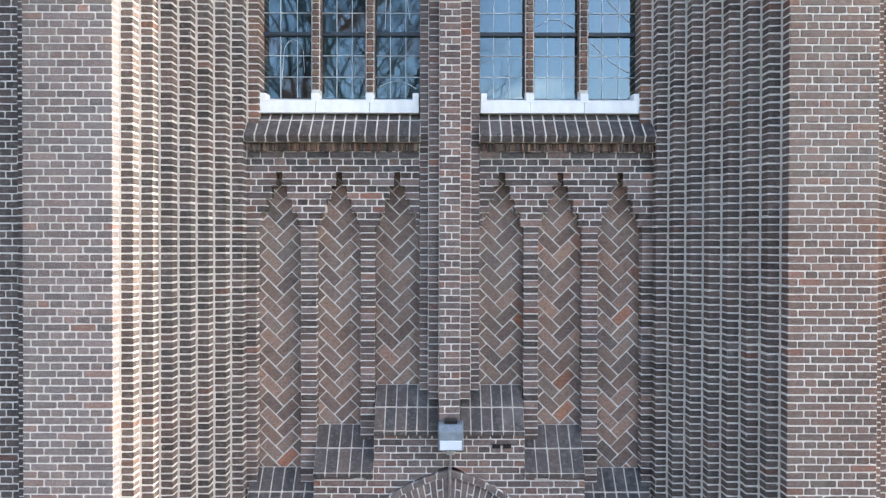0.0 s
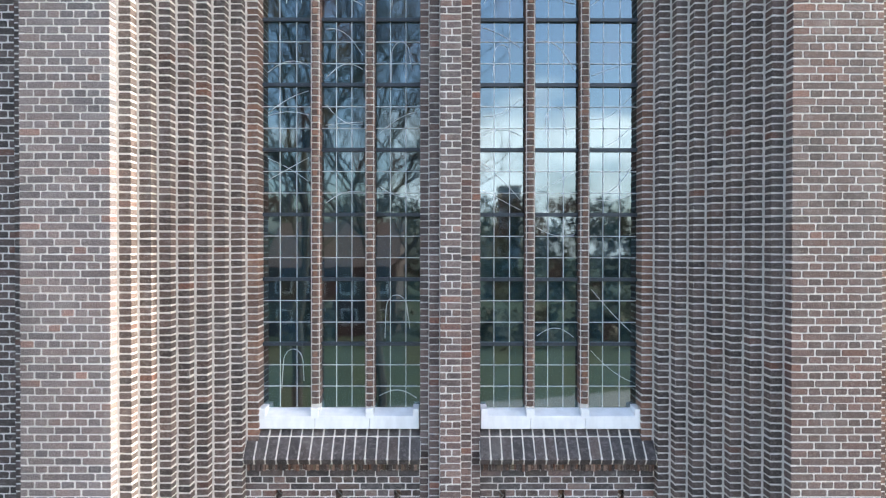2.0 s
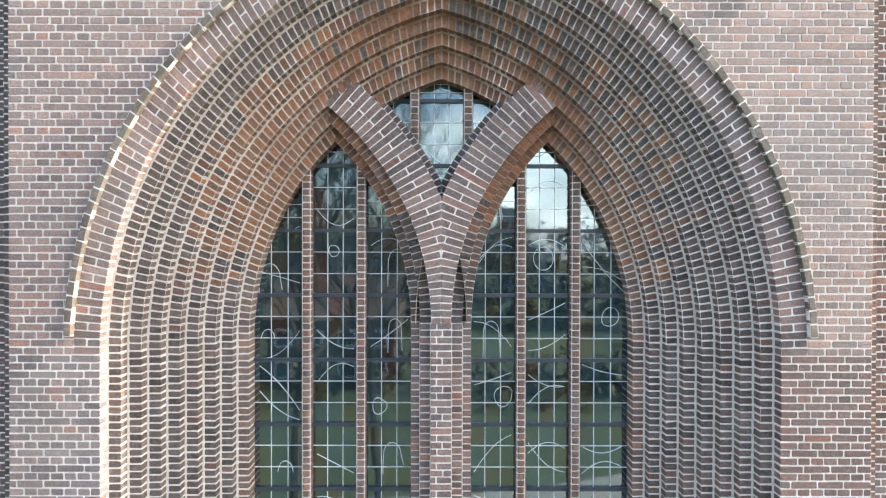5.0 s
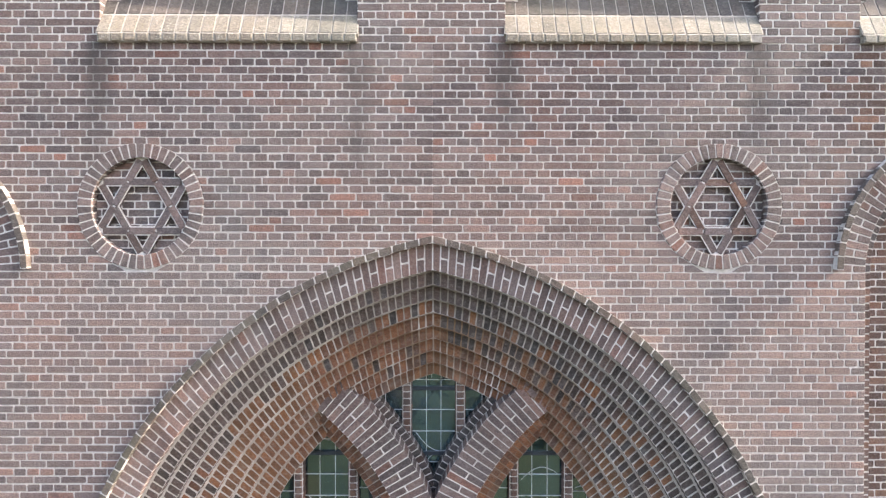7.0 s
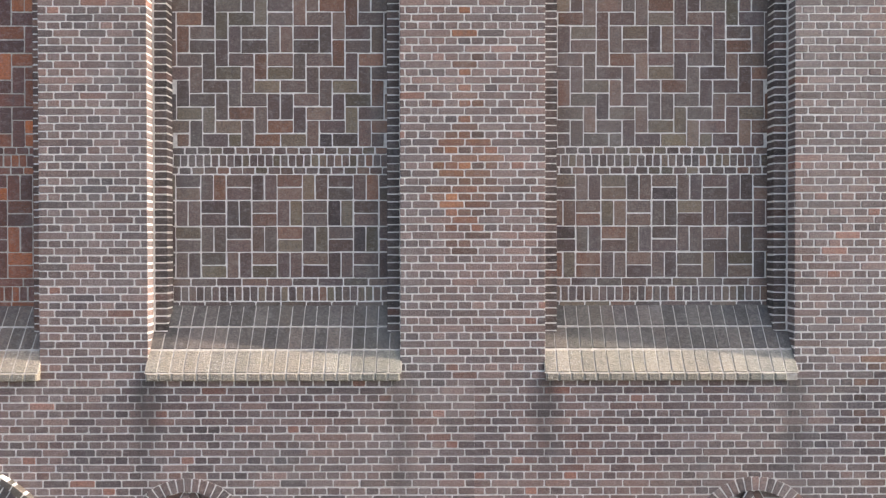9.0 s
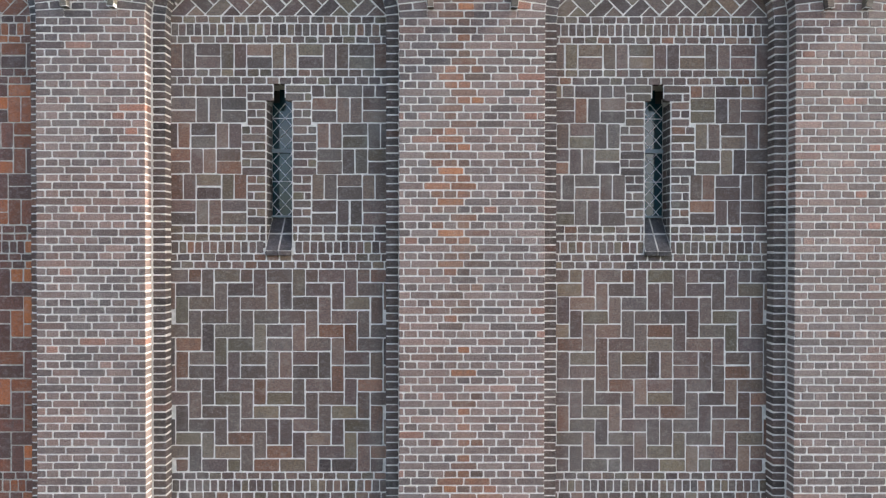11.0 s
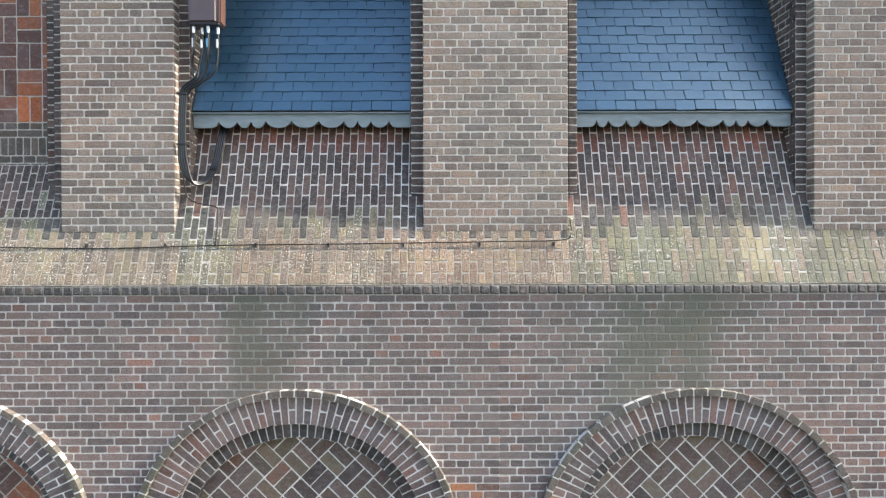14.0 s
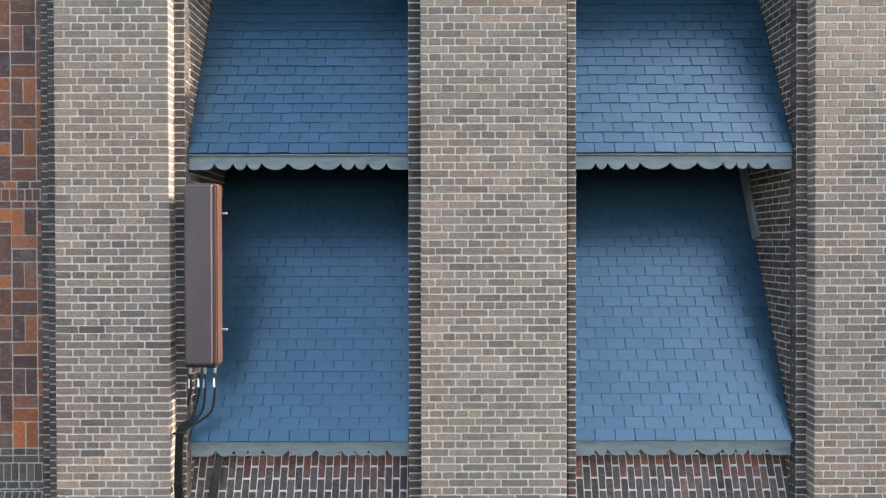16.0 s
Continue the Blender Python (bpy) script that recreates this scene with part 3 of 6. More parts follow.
def ring(ms, sh, inner, outer, ts, y, depth, split=False, proud=0.0, keep=None, trim=None, start=0, lap=0.0, bed_y=0.004):
    """Bricks between two curves inner(t), outer(t) in the plane y, one for each step of ts."""
    for i in range(len(ts) - 1):
        t0, t1 = ts[i], ts[i + 1]
        a0, b0, b1, a1 = V(inner(t0)), V(outer(t0)), V(outer(t1)), V(inner(t1))
        mid = (a0 + b0 + a1 + b1) / 4
        if keep and not keep(mid):
            continue
        w0, w1 = (b0 - a0) / np.linalg.norm(b0 - a0) * lap, (b1 - a1) / np.linalg.norm(b1 - a1) * lap
        bed = [tuple(q) for q in (a0, b0 + w0, b1 + w1, a1)]
        if trim:
            bed = clip_poly(bed if area(bed) > 0 else bed[::-1], trim)
        if len(bed) >= 3:
            sh.poly([(q[0], y + bed_y - proud, q[1]) for q in bed])
        for e0, e1 in ((a0, a1), (b0, b1)):
            if not trim or abs((e0[0] + e1[0]) / 2) > 0.01:
                m0, m1 = e0 + (mid - e0) * 0.004 / np.linalg.norm(mid - e0), e1 + (mid - e1) * 0.004 / np.linalg.norm(mid - e1)
                sh.poly([(m0[0], y + 0.004 - proud, m0[1]), (m1[0], y + 0.004 - proud, m1[1]), (m1[0], y + depth, m1[1]), (m0[0], y + depth, m0[1])])
        lt, lr = np.linalg.norm((a1 + b1 - a0 - b0) / 2), np.linalg.norm((b0 + b1 - a0 - a1) / 2)
        et, er = 0.0054 / lt, 0.001 / lr
        cuts = [(er, 1 - er)]
        if split and (i + start) % 2:
            f = 0.5
            cuts = [(er, f - 0.0064 / lr), (f + 0.0064 / lr, 1 - er)]
        for f0, f1 in cuts:
            q = []
            for s, f in ((et, f0), (et, f1), (1 - et, f1), (1 - et, f0)):
                q.append((a0 + (b0 - a0) * f) * (1 - s) + (a1 + (b1 - a1) * f) * s)
            q = [tuple(w) for w in q]
            if trim:
                q = clip_poly(q if area(q) > 0 else q[::-1], trim)
            if len(q) < 3:
                continue
            yy = y - proud + rng.uniform(-0.0008, 0.0008)
            ms.add([(w[0], yy, w[1]) for w in q], OUT, depth + proud)


def area(p):
    return sum(p[i][0] * p[(i + 1) % len(p)][1] - p[(i + 1) % len(p)][0] * p[i][1] for i in range(len(p))) / 2


def steps_of(curve, t0, t1, pitch):
    """Parameters that cut a curve into pieces of about one length."""
    fine = np.linspace(t0, t1, 400)
    pts = V([curve(t) for t in fine])
    run = np.r_[0, np.cumsum(np.linalg.norm(np.diff(pts, axis=0), axis=1))]
    n = max(1, int(round(run[-1] / pitch)))
    return np.interp(np.linspace(0, run[-1], n + 1), run, fine)


# ---- the portal: pointed arch in eight stepped orders ----
ACX, AZC, AR, AW, AD = 0.779, 11.584, 3.559, 0.1215, 0.098
ZLOW = 2.30


def half(k, z):
    """Half width of the opening of order k at height z."""
    r = AR - AW * k
    if z <= AZC:
        return r - ACX
    s = r * r - (z - AZC) ** 2
    return max(0.0, math.sqrt(s) - ACX) if s > 0 else 0.0


def radial(r, sign):
    end = math.acos(ACX / r)
    return lambda t: (sign * (r * math.cos(t * end) - ACX), AZC + r * math.sin(t * end))


NIC = [(-1.652, 1.04), (1.615, 1.03)]
NEB = [(-4.62, 1.035), (4.50, 1.035)]
NZS, NB = 22.656, 0.935
STAR = [(-2.368, 15.57), (2.325, 15.575)]
LOWN = [(-4.475, 0.955), (4.475, 0.955)]
LOWZ = 15.04
SILLZ = 16.90
TOP = 24.64


def ell_hole(c, a, b, z, foot=0.0):
    if z < NZS:
        return (c - foot - a, c + a + foot)
    s = 1 - ((z - NZS) / b) ** 2
    return (c - a * math.sqrt(s), c + a * math.sqrt(s)) if s > 0 else None


def disc(c, r, z):
    s = r * r - (z - c[1]) ** 2
    return (c[0] - math.sqrt(s), c[0] + math.sqrt(s)) if s > 0 else None


def front_spans(z):
    """Where the front plane is plain coursed brick at height z."""
    holes = []
    if z <= AZC:
        h = half(0, z)
        holes.append((-h, h))
    else:
        s = (AR + 0.215) ** 2 - (z - AZC) ** 2
        if s > ACX ** 2:
            h = math.sqrt(s) - ACX
            holes.append((-h, h))
    for c in STAR:
        holes.append(disc(c, 0.515, z))
    for c, a in LOWN:
        if z <= LOWZ:
            holes.append((c - a, c + a))
        else:
            holes.append(disc((c, LOWZ), a + 0.215, z))
    if z > SILLZ:
        for c, a in NIC + NEB:
            if z <= NZS:
                holes.append((c - a, c + a))
            else:
                holes.append(ell_hole(c, a + 0.233, NB + 0.233, z))
    return cut([(-5.6, 5.6)], holes)


def window_of(x0, x1):
    return lambda z: [(max(a, x0), min(b, x1)) for a, b in front_spans(z) if min(b, x1) - max(a, x0) > 0.02]


def blotch(p):
    """Patches of redder bricks where the pier has been repaired."""
    x, z = p
    if 17.9 < z < 23.1:
        lo = -0.30 + math.sin(z * 2.3) * 0.06 + rng.uniform(-0.05, 0.07)
        hi = -0.02 + math.sin(z * 3.1 + 1) * 0.05 + rng.uniform(-0.07, 0.06)
        if z < 20.1:
            w = 0.05 + 0.22 * math.exp(-((z - 18.5) / 0.42) ** 2) + rng.uniform(-0.03, 0.05)
            lo, hi = -0.08 - w, -0.06 + w
        if lo < x < hi and rng.random() < (0.97 if z > 20.6 or z < 19.6 else 0.6):
            return M_RUST if rng.random() < (0.55 if 20.8 < z < 22.4 else 0.38) else M_RED
    if x > 3.15 and 15.9 < z < 17.1 and x + z > 19.6:
        return M_RED if rng.random() < 0.4 else None
    return None


ZONES = [("wall_portal_left", -5.6, 0, ZLOW, 11.584, (-3.1, 0, 9)), ("wall_portal_right", 0, 5.6, ZLOW, 11.584, (3.1, 0, 9)),
         ("wall_spandrel_left", -5.6, 0, 11.584, 15.296, (-2.6, 0, 14)), ("wall_spandrel_right", 0, 5.6, 11.584, 15.296, (2.6, 0, 14)),
         ("wall_rosette_left", -5.6, 0, 15.296, 16.896, (-1.2, 0, 16)), ("wall_rosette_right", 0, 5.6, 15.296, 16.896, (1.2, 0, 16)),
         ("wall_niche_pier_left", -5.6, -2, 16.896, 22.656, (-3.1, 0, 18.5)), ("wall_niche_pier_centre", -2, 2, 16.896, 22.656, (0, 0, 18.6)), ("wall_niche_pier_right", 2, 5.6, 16.896, 22.656, (3.1, 0, 18.5)),
         ("wall_frieze_left", -5.6, 0, 22.656, TOP, (-1, 0, 24)), ("wall_frieze_right", 0, 5.6, 22.656, TOP, (1, 0, 24))]
for name, xa, xb, za, zb, near in ZONES:
    sh = Sheet()
    bricks, joints = (M_BRICK_RUN, M_MORTAR_RUN) if "rosette" in name else (M_BRICK_ALGAE, M_MORTAR_ALGAE) if "frieze" in name else (M_BRICK_PALE, M_MORTAR_SOFT) if "spandrel" in name else (M_BRICK_GREY if name == "wall_portal_left" else M_BRICK_RUDDY if name == "wall_portal_right" else M_BRICK, M_MORTAR)
    ms = Masonry(None, bricks, 150, near)
    bond(ms, sh, za, zb, window_of(xa, xb), 0.0, 0.105, 0.12, 0.03, blotch)
    ms.owner = sh.make(name, joints, "weathered grey-brown brick wall with pale mortar joints", "wall")
    ms.finish()

# solid cores behind the facing
sh = Sheet()
for s in (-1, 1):
    xs = sorted((s * 2.86, s * 3.46))
    sh.box(xs[0], xs[1], 0.06, 1.5, 0, 11.5)
sh.box(-5.6, 5.6, 1.9, 2.3, 0, 30.5)
sh.box(-5.6, 5.6, 0.30, 1.9, 15.25, 17.2)
sh.box(-5.6, -5.5, 0.02, 1.9, 0, 30.5)
sh.box(5.5, 5.6, 0.02, 1.9, 0, 30.5)
sh.box(-0.5, 0.5, 0.06, 1.9, 17.2, 24.5)
for s in (-1, 1):
    xs = sorted((s * 2.76, s * 3.46))
    sh.box(xs[0], xs[1], 0.06, 1.9, 17.2, 24.5)
sh.box(-5.6, 5.6, 0.9, 1.9, 23.6, 24.5)
sh.make("wall_core", M_HOUSE, "solid masonry core behind the brick facing", "wall")
sh = Sheet()
sh.box(-5.6, 5.6, 0.02, 0.6, 0, ZLOW)
sh.make("wall_base", M_HOUSE, "plain brick base of the tower at the ground", "wall")

# orders
for k in range(1, 9):
    y = AD * k
    dep = AD + 0.012 if k < 8 else 0.17
    zlow = ZLOW if k < 8 else 5.78
    for sgn, side in ((-1, "left"), (1, "right")):
        sh = Sheet()
        # orders take the darkened jamb brick: part of their shade is colour
        ms = Masonry(None, M_JAMB_SHADED if k < 8 else M_RED, 29, (0, y, 12.6))
        ho, hi = half(k - 1, 0), half(k, 0)
        n = int((AZC - zlow) / CO)
        z0 = AZC - n * CO
        for i in range(n):
            zb, zt = z0 + i * CO, z0 + (i + 1) * CO
            e = rng.uniform(-0.0015, 0.0015, 4)
            yy = y + rng.uniform(-0.0008, 0.0008)
            ms.add([(sgn * (hi + e[0]), yy, zb + 0.0055 + e[1]), (sgn * (ho - 0.017), yy, zb + 0.0055 + e[2]), (sgn * (ho - 0.017), yy, zt - 0.0055 + e[2]), (sgn * (hi + e[0]), yy, zt - 0.0055 + e[1])], OUT, dep)
        zs = [zlow, AZC]
        sh.poly([(sgn * (hi + 0.004), y + 0.0015, zs[0]), (sgn * (ho + 0.01), y + 0.0015, zs[0]), (sgn * (ho + 0.01), y + 0.0015, zs[1]), (sgn * (hi + 0.004), y + 0.0015, zs[1])])
        sh.poly([(sgn * (hi + 0.004), y + 0.004, zs[0]), (sgn * (hi + 0.004), y + 0.004, zs[1]), (sgn * (hi + 0.004), y + dep + 0.01, zs[1]), (sgn * (hi + 0.004), y + dep + 0.01, zs[0])])
        ri, ro = AR - AW * k, AR - AW * (k - 1)
        ci, cf = radial(ri, sgn), radial(ro - 0.015, sgn)
        first = len(ms.items)
        ring(ms, sh, ci, cf, steps_of(ci, 0, 1, CO), y, dep, lap=0.03, bed_y=0.0015)
        for q in range(first, len(ms.items)):
            p, n_, d_, b_, m_ = ms.items[q]
            zq = p[:, 2].mean()
            # near-black bricks by the apex, more on the right: soot plus painted shade
            if zq > (14.0 if sgn < 0 else 13.1) - 0.05 * k + rng.uniform(-0.2, 0.3) and k < 5 and rng.random() < (0.10 if sgn < 0 else 0.16):
                ms.items[q] = (p, n_, d_, b_, M_COPING)
            elif k > 2 and rng.random() < min(0.97, (zq - 12.0) / 0.9 * (k - 2) / 3) * (1.0 if sgn < 0 or k > 5 else 0.45):
                ms.items[q] = (p, n_, d_, b_, M_SOFFIT)
        ms.owner = sh.make(f"trim_arch_order_{k}_{side}", M_MORTAR_ARCH if k > 3 else M_MORTAR_SHADE, "stepped brick order of the pointed arch, dark brown" if k < 8 else "reddish brick inner edge of the arched window", "arch order")
        ms.finish()

# outer ring and drip mould of the pointed arch
for sgn, side in ((-1, "left"), (1, "right")):
    sh = Sheet()
    ms = Masonry(None, M_BRICK, 80, (0, 0, 14))
    ci, cf = radial(AR, sgn), radial(AR + 0.214, sgn)
    ring(ms, sh, ci, cf, steps_of(ci, 0, 1, CO), 0.0, 0.11, True)
    ms.owner = sh.make(f"trim_arch_ring_{side}", M_MORTAR, "ring of upright bricks round the pointed arch", "arch ring")
    ms.finish()
    sh = Sheet()
    ms = Masonry(None, M_HOOD, 30, (0, 0, 14))
    ci, cf = radial(AR + 0.214, sgn), radial(AR + 0.272, sgn)
    ring(ms, sh, ci, cf, steps_of(ci, 0.03, 1, 0.11), 0.0, 0.03, False, 0.055)
    ms.owner = sh.make(f"trim_arch_drip_{side}", M_MORTAR, "projecting brick drip mould over the pointed arch", "drip mould")
    ms.finish()

# ---- tracery: centre pier that forks into two curved arms ----
TCX, TZC = 2.655, 11.76
TY = [0.588, 0.686, 0.784]
TRAD = [(2.564, 2.894), (2.460, 2.564), (2.370, 2.460)]


def arm(r, sign):
    return lambda t: (sign * (TCX - r * math.cos(t)), TZC + r * math.sin(t))


def glass_half(z):
    """Half width of the masonry of the fork at height z."""
    if z <= TZC:
        return TCX - 2.37
    s = 2.37 ** 2 - (z - TZC) ** 2
    return TCX - math.sqrt(max(s, 0))


for sgn, side in ((-1, "left"), (1, "right")):
    for i, ((ra, rb), y) in enumerate(zip(TRAD, TY)):
        sh = Sheet()
        ms = Masonry(None, M_BRICK if i == 0 else M_JAMB_SHADED, 36, (0, y, 13))
        ci, cf = arm(ra, sgn), arm(rb, sgn)
        kk = (6, 7, 8)[i]
        trim = [(-3, 6), (-0.0012, 6), (-0.0012, 16), (-3, 16)] if sgn < 0 else [(0.0012, 6), (3, 6), (3, 16), (0.0012, 16)]
        ring(ms, sh, ci, cf, steps_of(ci, 0.0, 1.0, CO), y, (0.30, 0.11, 0.17)[i], i == 0, 0.0, lambda q, kk=kk: abs(q[0]) < half(kk, q[1]) + 0.07, trim)
        if i:
            ms.items = [(p, n_, d_, b_, M_SOFFIT if p[:, 2].mean() > 12.7 + rng.uniform(-0.3, 0.3) else m_) for p, n_, d_, b_, m_ in ms.items]
        ms.owner = sh.make(f"trim_tracery_arm_{i + 1}_{side}", M_MORTAR if i == 0 else M_MORTAR_ARCH, "curved brick arm of the forked window tracery", "tracery")
        ms.finish()
    sh = Sheet()
    ms = Masonry(None, M_JAMB_SHADED, 40, (0, 0.784, 13))
    ci, cf = arm(2.894, sgn), arm(2.965, sgn)
    trim = [(-3, 6), (-0.0012, 6), (-0.0012, 16), (-3, 16)] if sgn < 0 else [(0.0012, 6), (3, 6), (3, 16), (0.0012, 16)]
    ring(ms, sh, ci, cf, steps_of(ci, 0.3, 1.0, CO), 0.784, 0.17, False, 0.0, lambda q: abs(q[0]) < half(8, q[1]) + 0.05, trim)
    if sgn > 0:
        ms.items = [(p, n_, d_, b_, M_COPING) for p, n_, d_, b_, m_ in ms.items]
    ms.owner = sh.make(f"trim_tracery_upper_{side}", M_MORTAR, "narrow brick edge of the upper light", "tracery")
    ms.finish()

# centre pier below the fork: front face, and two set-back strips each side
sh = Sheet()
ms = Masonry(None, M_BRICK, 150, (0, 0.588, 9))
bond(ms, sh, 3.2, 11.776, lambda z: [(-0.094, 0.094)], 0.588, 0.12, 0.12, -0.094)
for sgn in (-1, 1):
    for (xa, xb), y, dep, zl in (((0.092, 0.195), 0.686, 0.12, 3.5), ((0.195, 0.285), 0.784, 0.18, 3.56)):
        n = int((TZC - zl) / CO)
        for i in range(-8, n):
            zb = TZC - (i + 1) * CO
            yy = y + rng.uniform(-0.0008, 0.0008) + (0.006 if i < 0 else 0.0)
            e = rng.uniform(-0.0015, 0.0015, 2)
            ms.add([(sgn * (xa + 0.011), yy, zb + 0.0055 + e[0]), (sgn * (xb + e[1]), yy, zb + 0.0055 + e[0]), (sgn * (xb + e[1]), yy, zb + CO - 0.0055), (sgn * (xa + 0.011), yy, zb + CO - 0.0055)], OUT, dep, mat=M_BRICK)
        sh.poly([(sgn * (xa - 0.02), y + 0.004, zl), (sgn * (xb - 0.004), y + 0.004, zl), (sgn * (xb - 0.004), y + 0.004, TZC), (sgn * (xa - 0.02), y + 0.004, TZC)])
        sh.poly([(sgn * (xb - 0.004), y + 0.004, zl), (sgn * (xb - 0.004), y + dep, zl), (sgn * (xb - 0.004), y + dep, TZC), (sgn * (xb - 0.004), y + 0.004, TZC)])
ms.owner = sh.make("wall_centre_pier", M_MORTAR, "slim stepped brick pier between the two tall windows", "pier")
ms.finish()

# brick mullions
GB, GT = 6.37, 11.60
MUL = [0.765, 1.285]


def top_of(x, up=0.0):
    """Height at which the glazed field ends above x."""
    z = 12.0
    while z < 14.2 and glass_half(z) < abs(x) < half(8, z):
        z += 0.01
    return z


def mullion(x, za, zb, name="mullion"):
    sh = Sheet()
    ms = Masonry(None, M_RED, 16, (x, 0.84, 11))
    n = int((zb - za) / CO)
    for i in range(n):
        z = zb - (i + 1) * CO
        e = rng.uniform(-0.002, 0.002, 3)
        c = 0.026
        # chamfered front corners: three faces of one brick
        ms.add([(x - 0.048 + c, 0.836 + e[0], z + 0.0055), (x + 0.048 - c, 0.836 + e[0], z + 0.0055), (x + 0.048 - c, 0.836 + e[0], z + CO - 0.0055), (x - 0.048 + c, 0.836 + e[0], z + CO - 0.0055)], OUT, 0.12, 0.003)
        for s in (-1, 1):
            nn = V((s * 0.72, -0.69, 0))
            ms.add([(x + s * (0.048 - c), 0.838, z + 0.0055), (x + s * 0.048, 0.838 + c, z + 0.0055), (x + s * 0.048, 0.838 + c, z + CO - 0.0055), (x + s * (0.048 - c), 0.838, z + CO - 0.0055)], nn, 0.02, 0.002)
            ms.add([(x + s * 0.048, 0.866, z + 0.0055), (x + s * 0.048, 0.955, z + 0.0055), (x + s * 0.048, 0.955, z + CO - 0.0055), (x + s * 0.048, 0.866, z + CO - 0.0055)], V((s, 0, 0.0)), 0.02, 0.002)
    sh.box(x - 0.040, x + 0.040, 0.85, 0.98, za, zb)
    ms.owner = tagged(sh.make(name, M_MORTAR, "slender red-brown brick mullion between leaded lights", "mullion"), group="mullions of the tall windows")
    ms.finish()


for s in (-1, 1):
    for m in MUL:
        mullion(s * m, 6.38, top_of(m) + 0.06)
    mullion(s * 0.255, 13.25, 14.12)

# ---- glazing ----
BARS = [6.99 + 0.626 * i for i in range(12)]


def span_light(z, xa, xb, kind):
    if kind == "upper":
        s = 2.965 ** 2 - (z - TZC) ** 2
        inner = TCX - math.sqrt(max(s, 0))
        lim = min(half(8, z), max(inner, 0.0))
        lo, hi = -lim, lim
    elif xa < 0:
        lo, hi = -half(8, z), -glass_half(z)
    else:
        lo, hi = glass_half(z), half(8, z)
    return max(lo - 0.10, xa), min(hi + 0.10, xb)


def add_bar(bm, p0, p1, w, y0, y1):
    """A flat strip from p0 to p1 in the glazing plane."""
    a, b = V(p0), V(p1)
    d = b - a
    L = np.linalg.norm(d)
    if L < 1e-4:
        return
    nrm = V((-d[1], d[0])) / L * w / 2
    q = [a - nrm, b - nrm, b + nrm, a + nrm]
    f = [bm.verts.new((p[0], y0, p[1])) for p in q]
    g = [bm.verts.new((p[0], y1, p[1])) for p in q]
    bm.faces.new(f)
    for i in range(4):
        j = (i + 1) % 4
        bm.faces.new((f[i], g[i], g[j], f[j]))


def inside_light(p, xa, xb, kind):
    lo, hi = span_light(p[1], xa, xb, kind)
    return lo < p[0] < hi


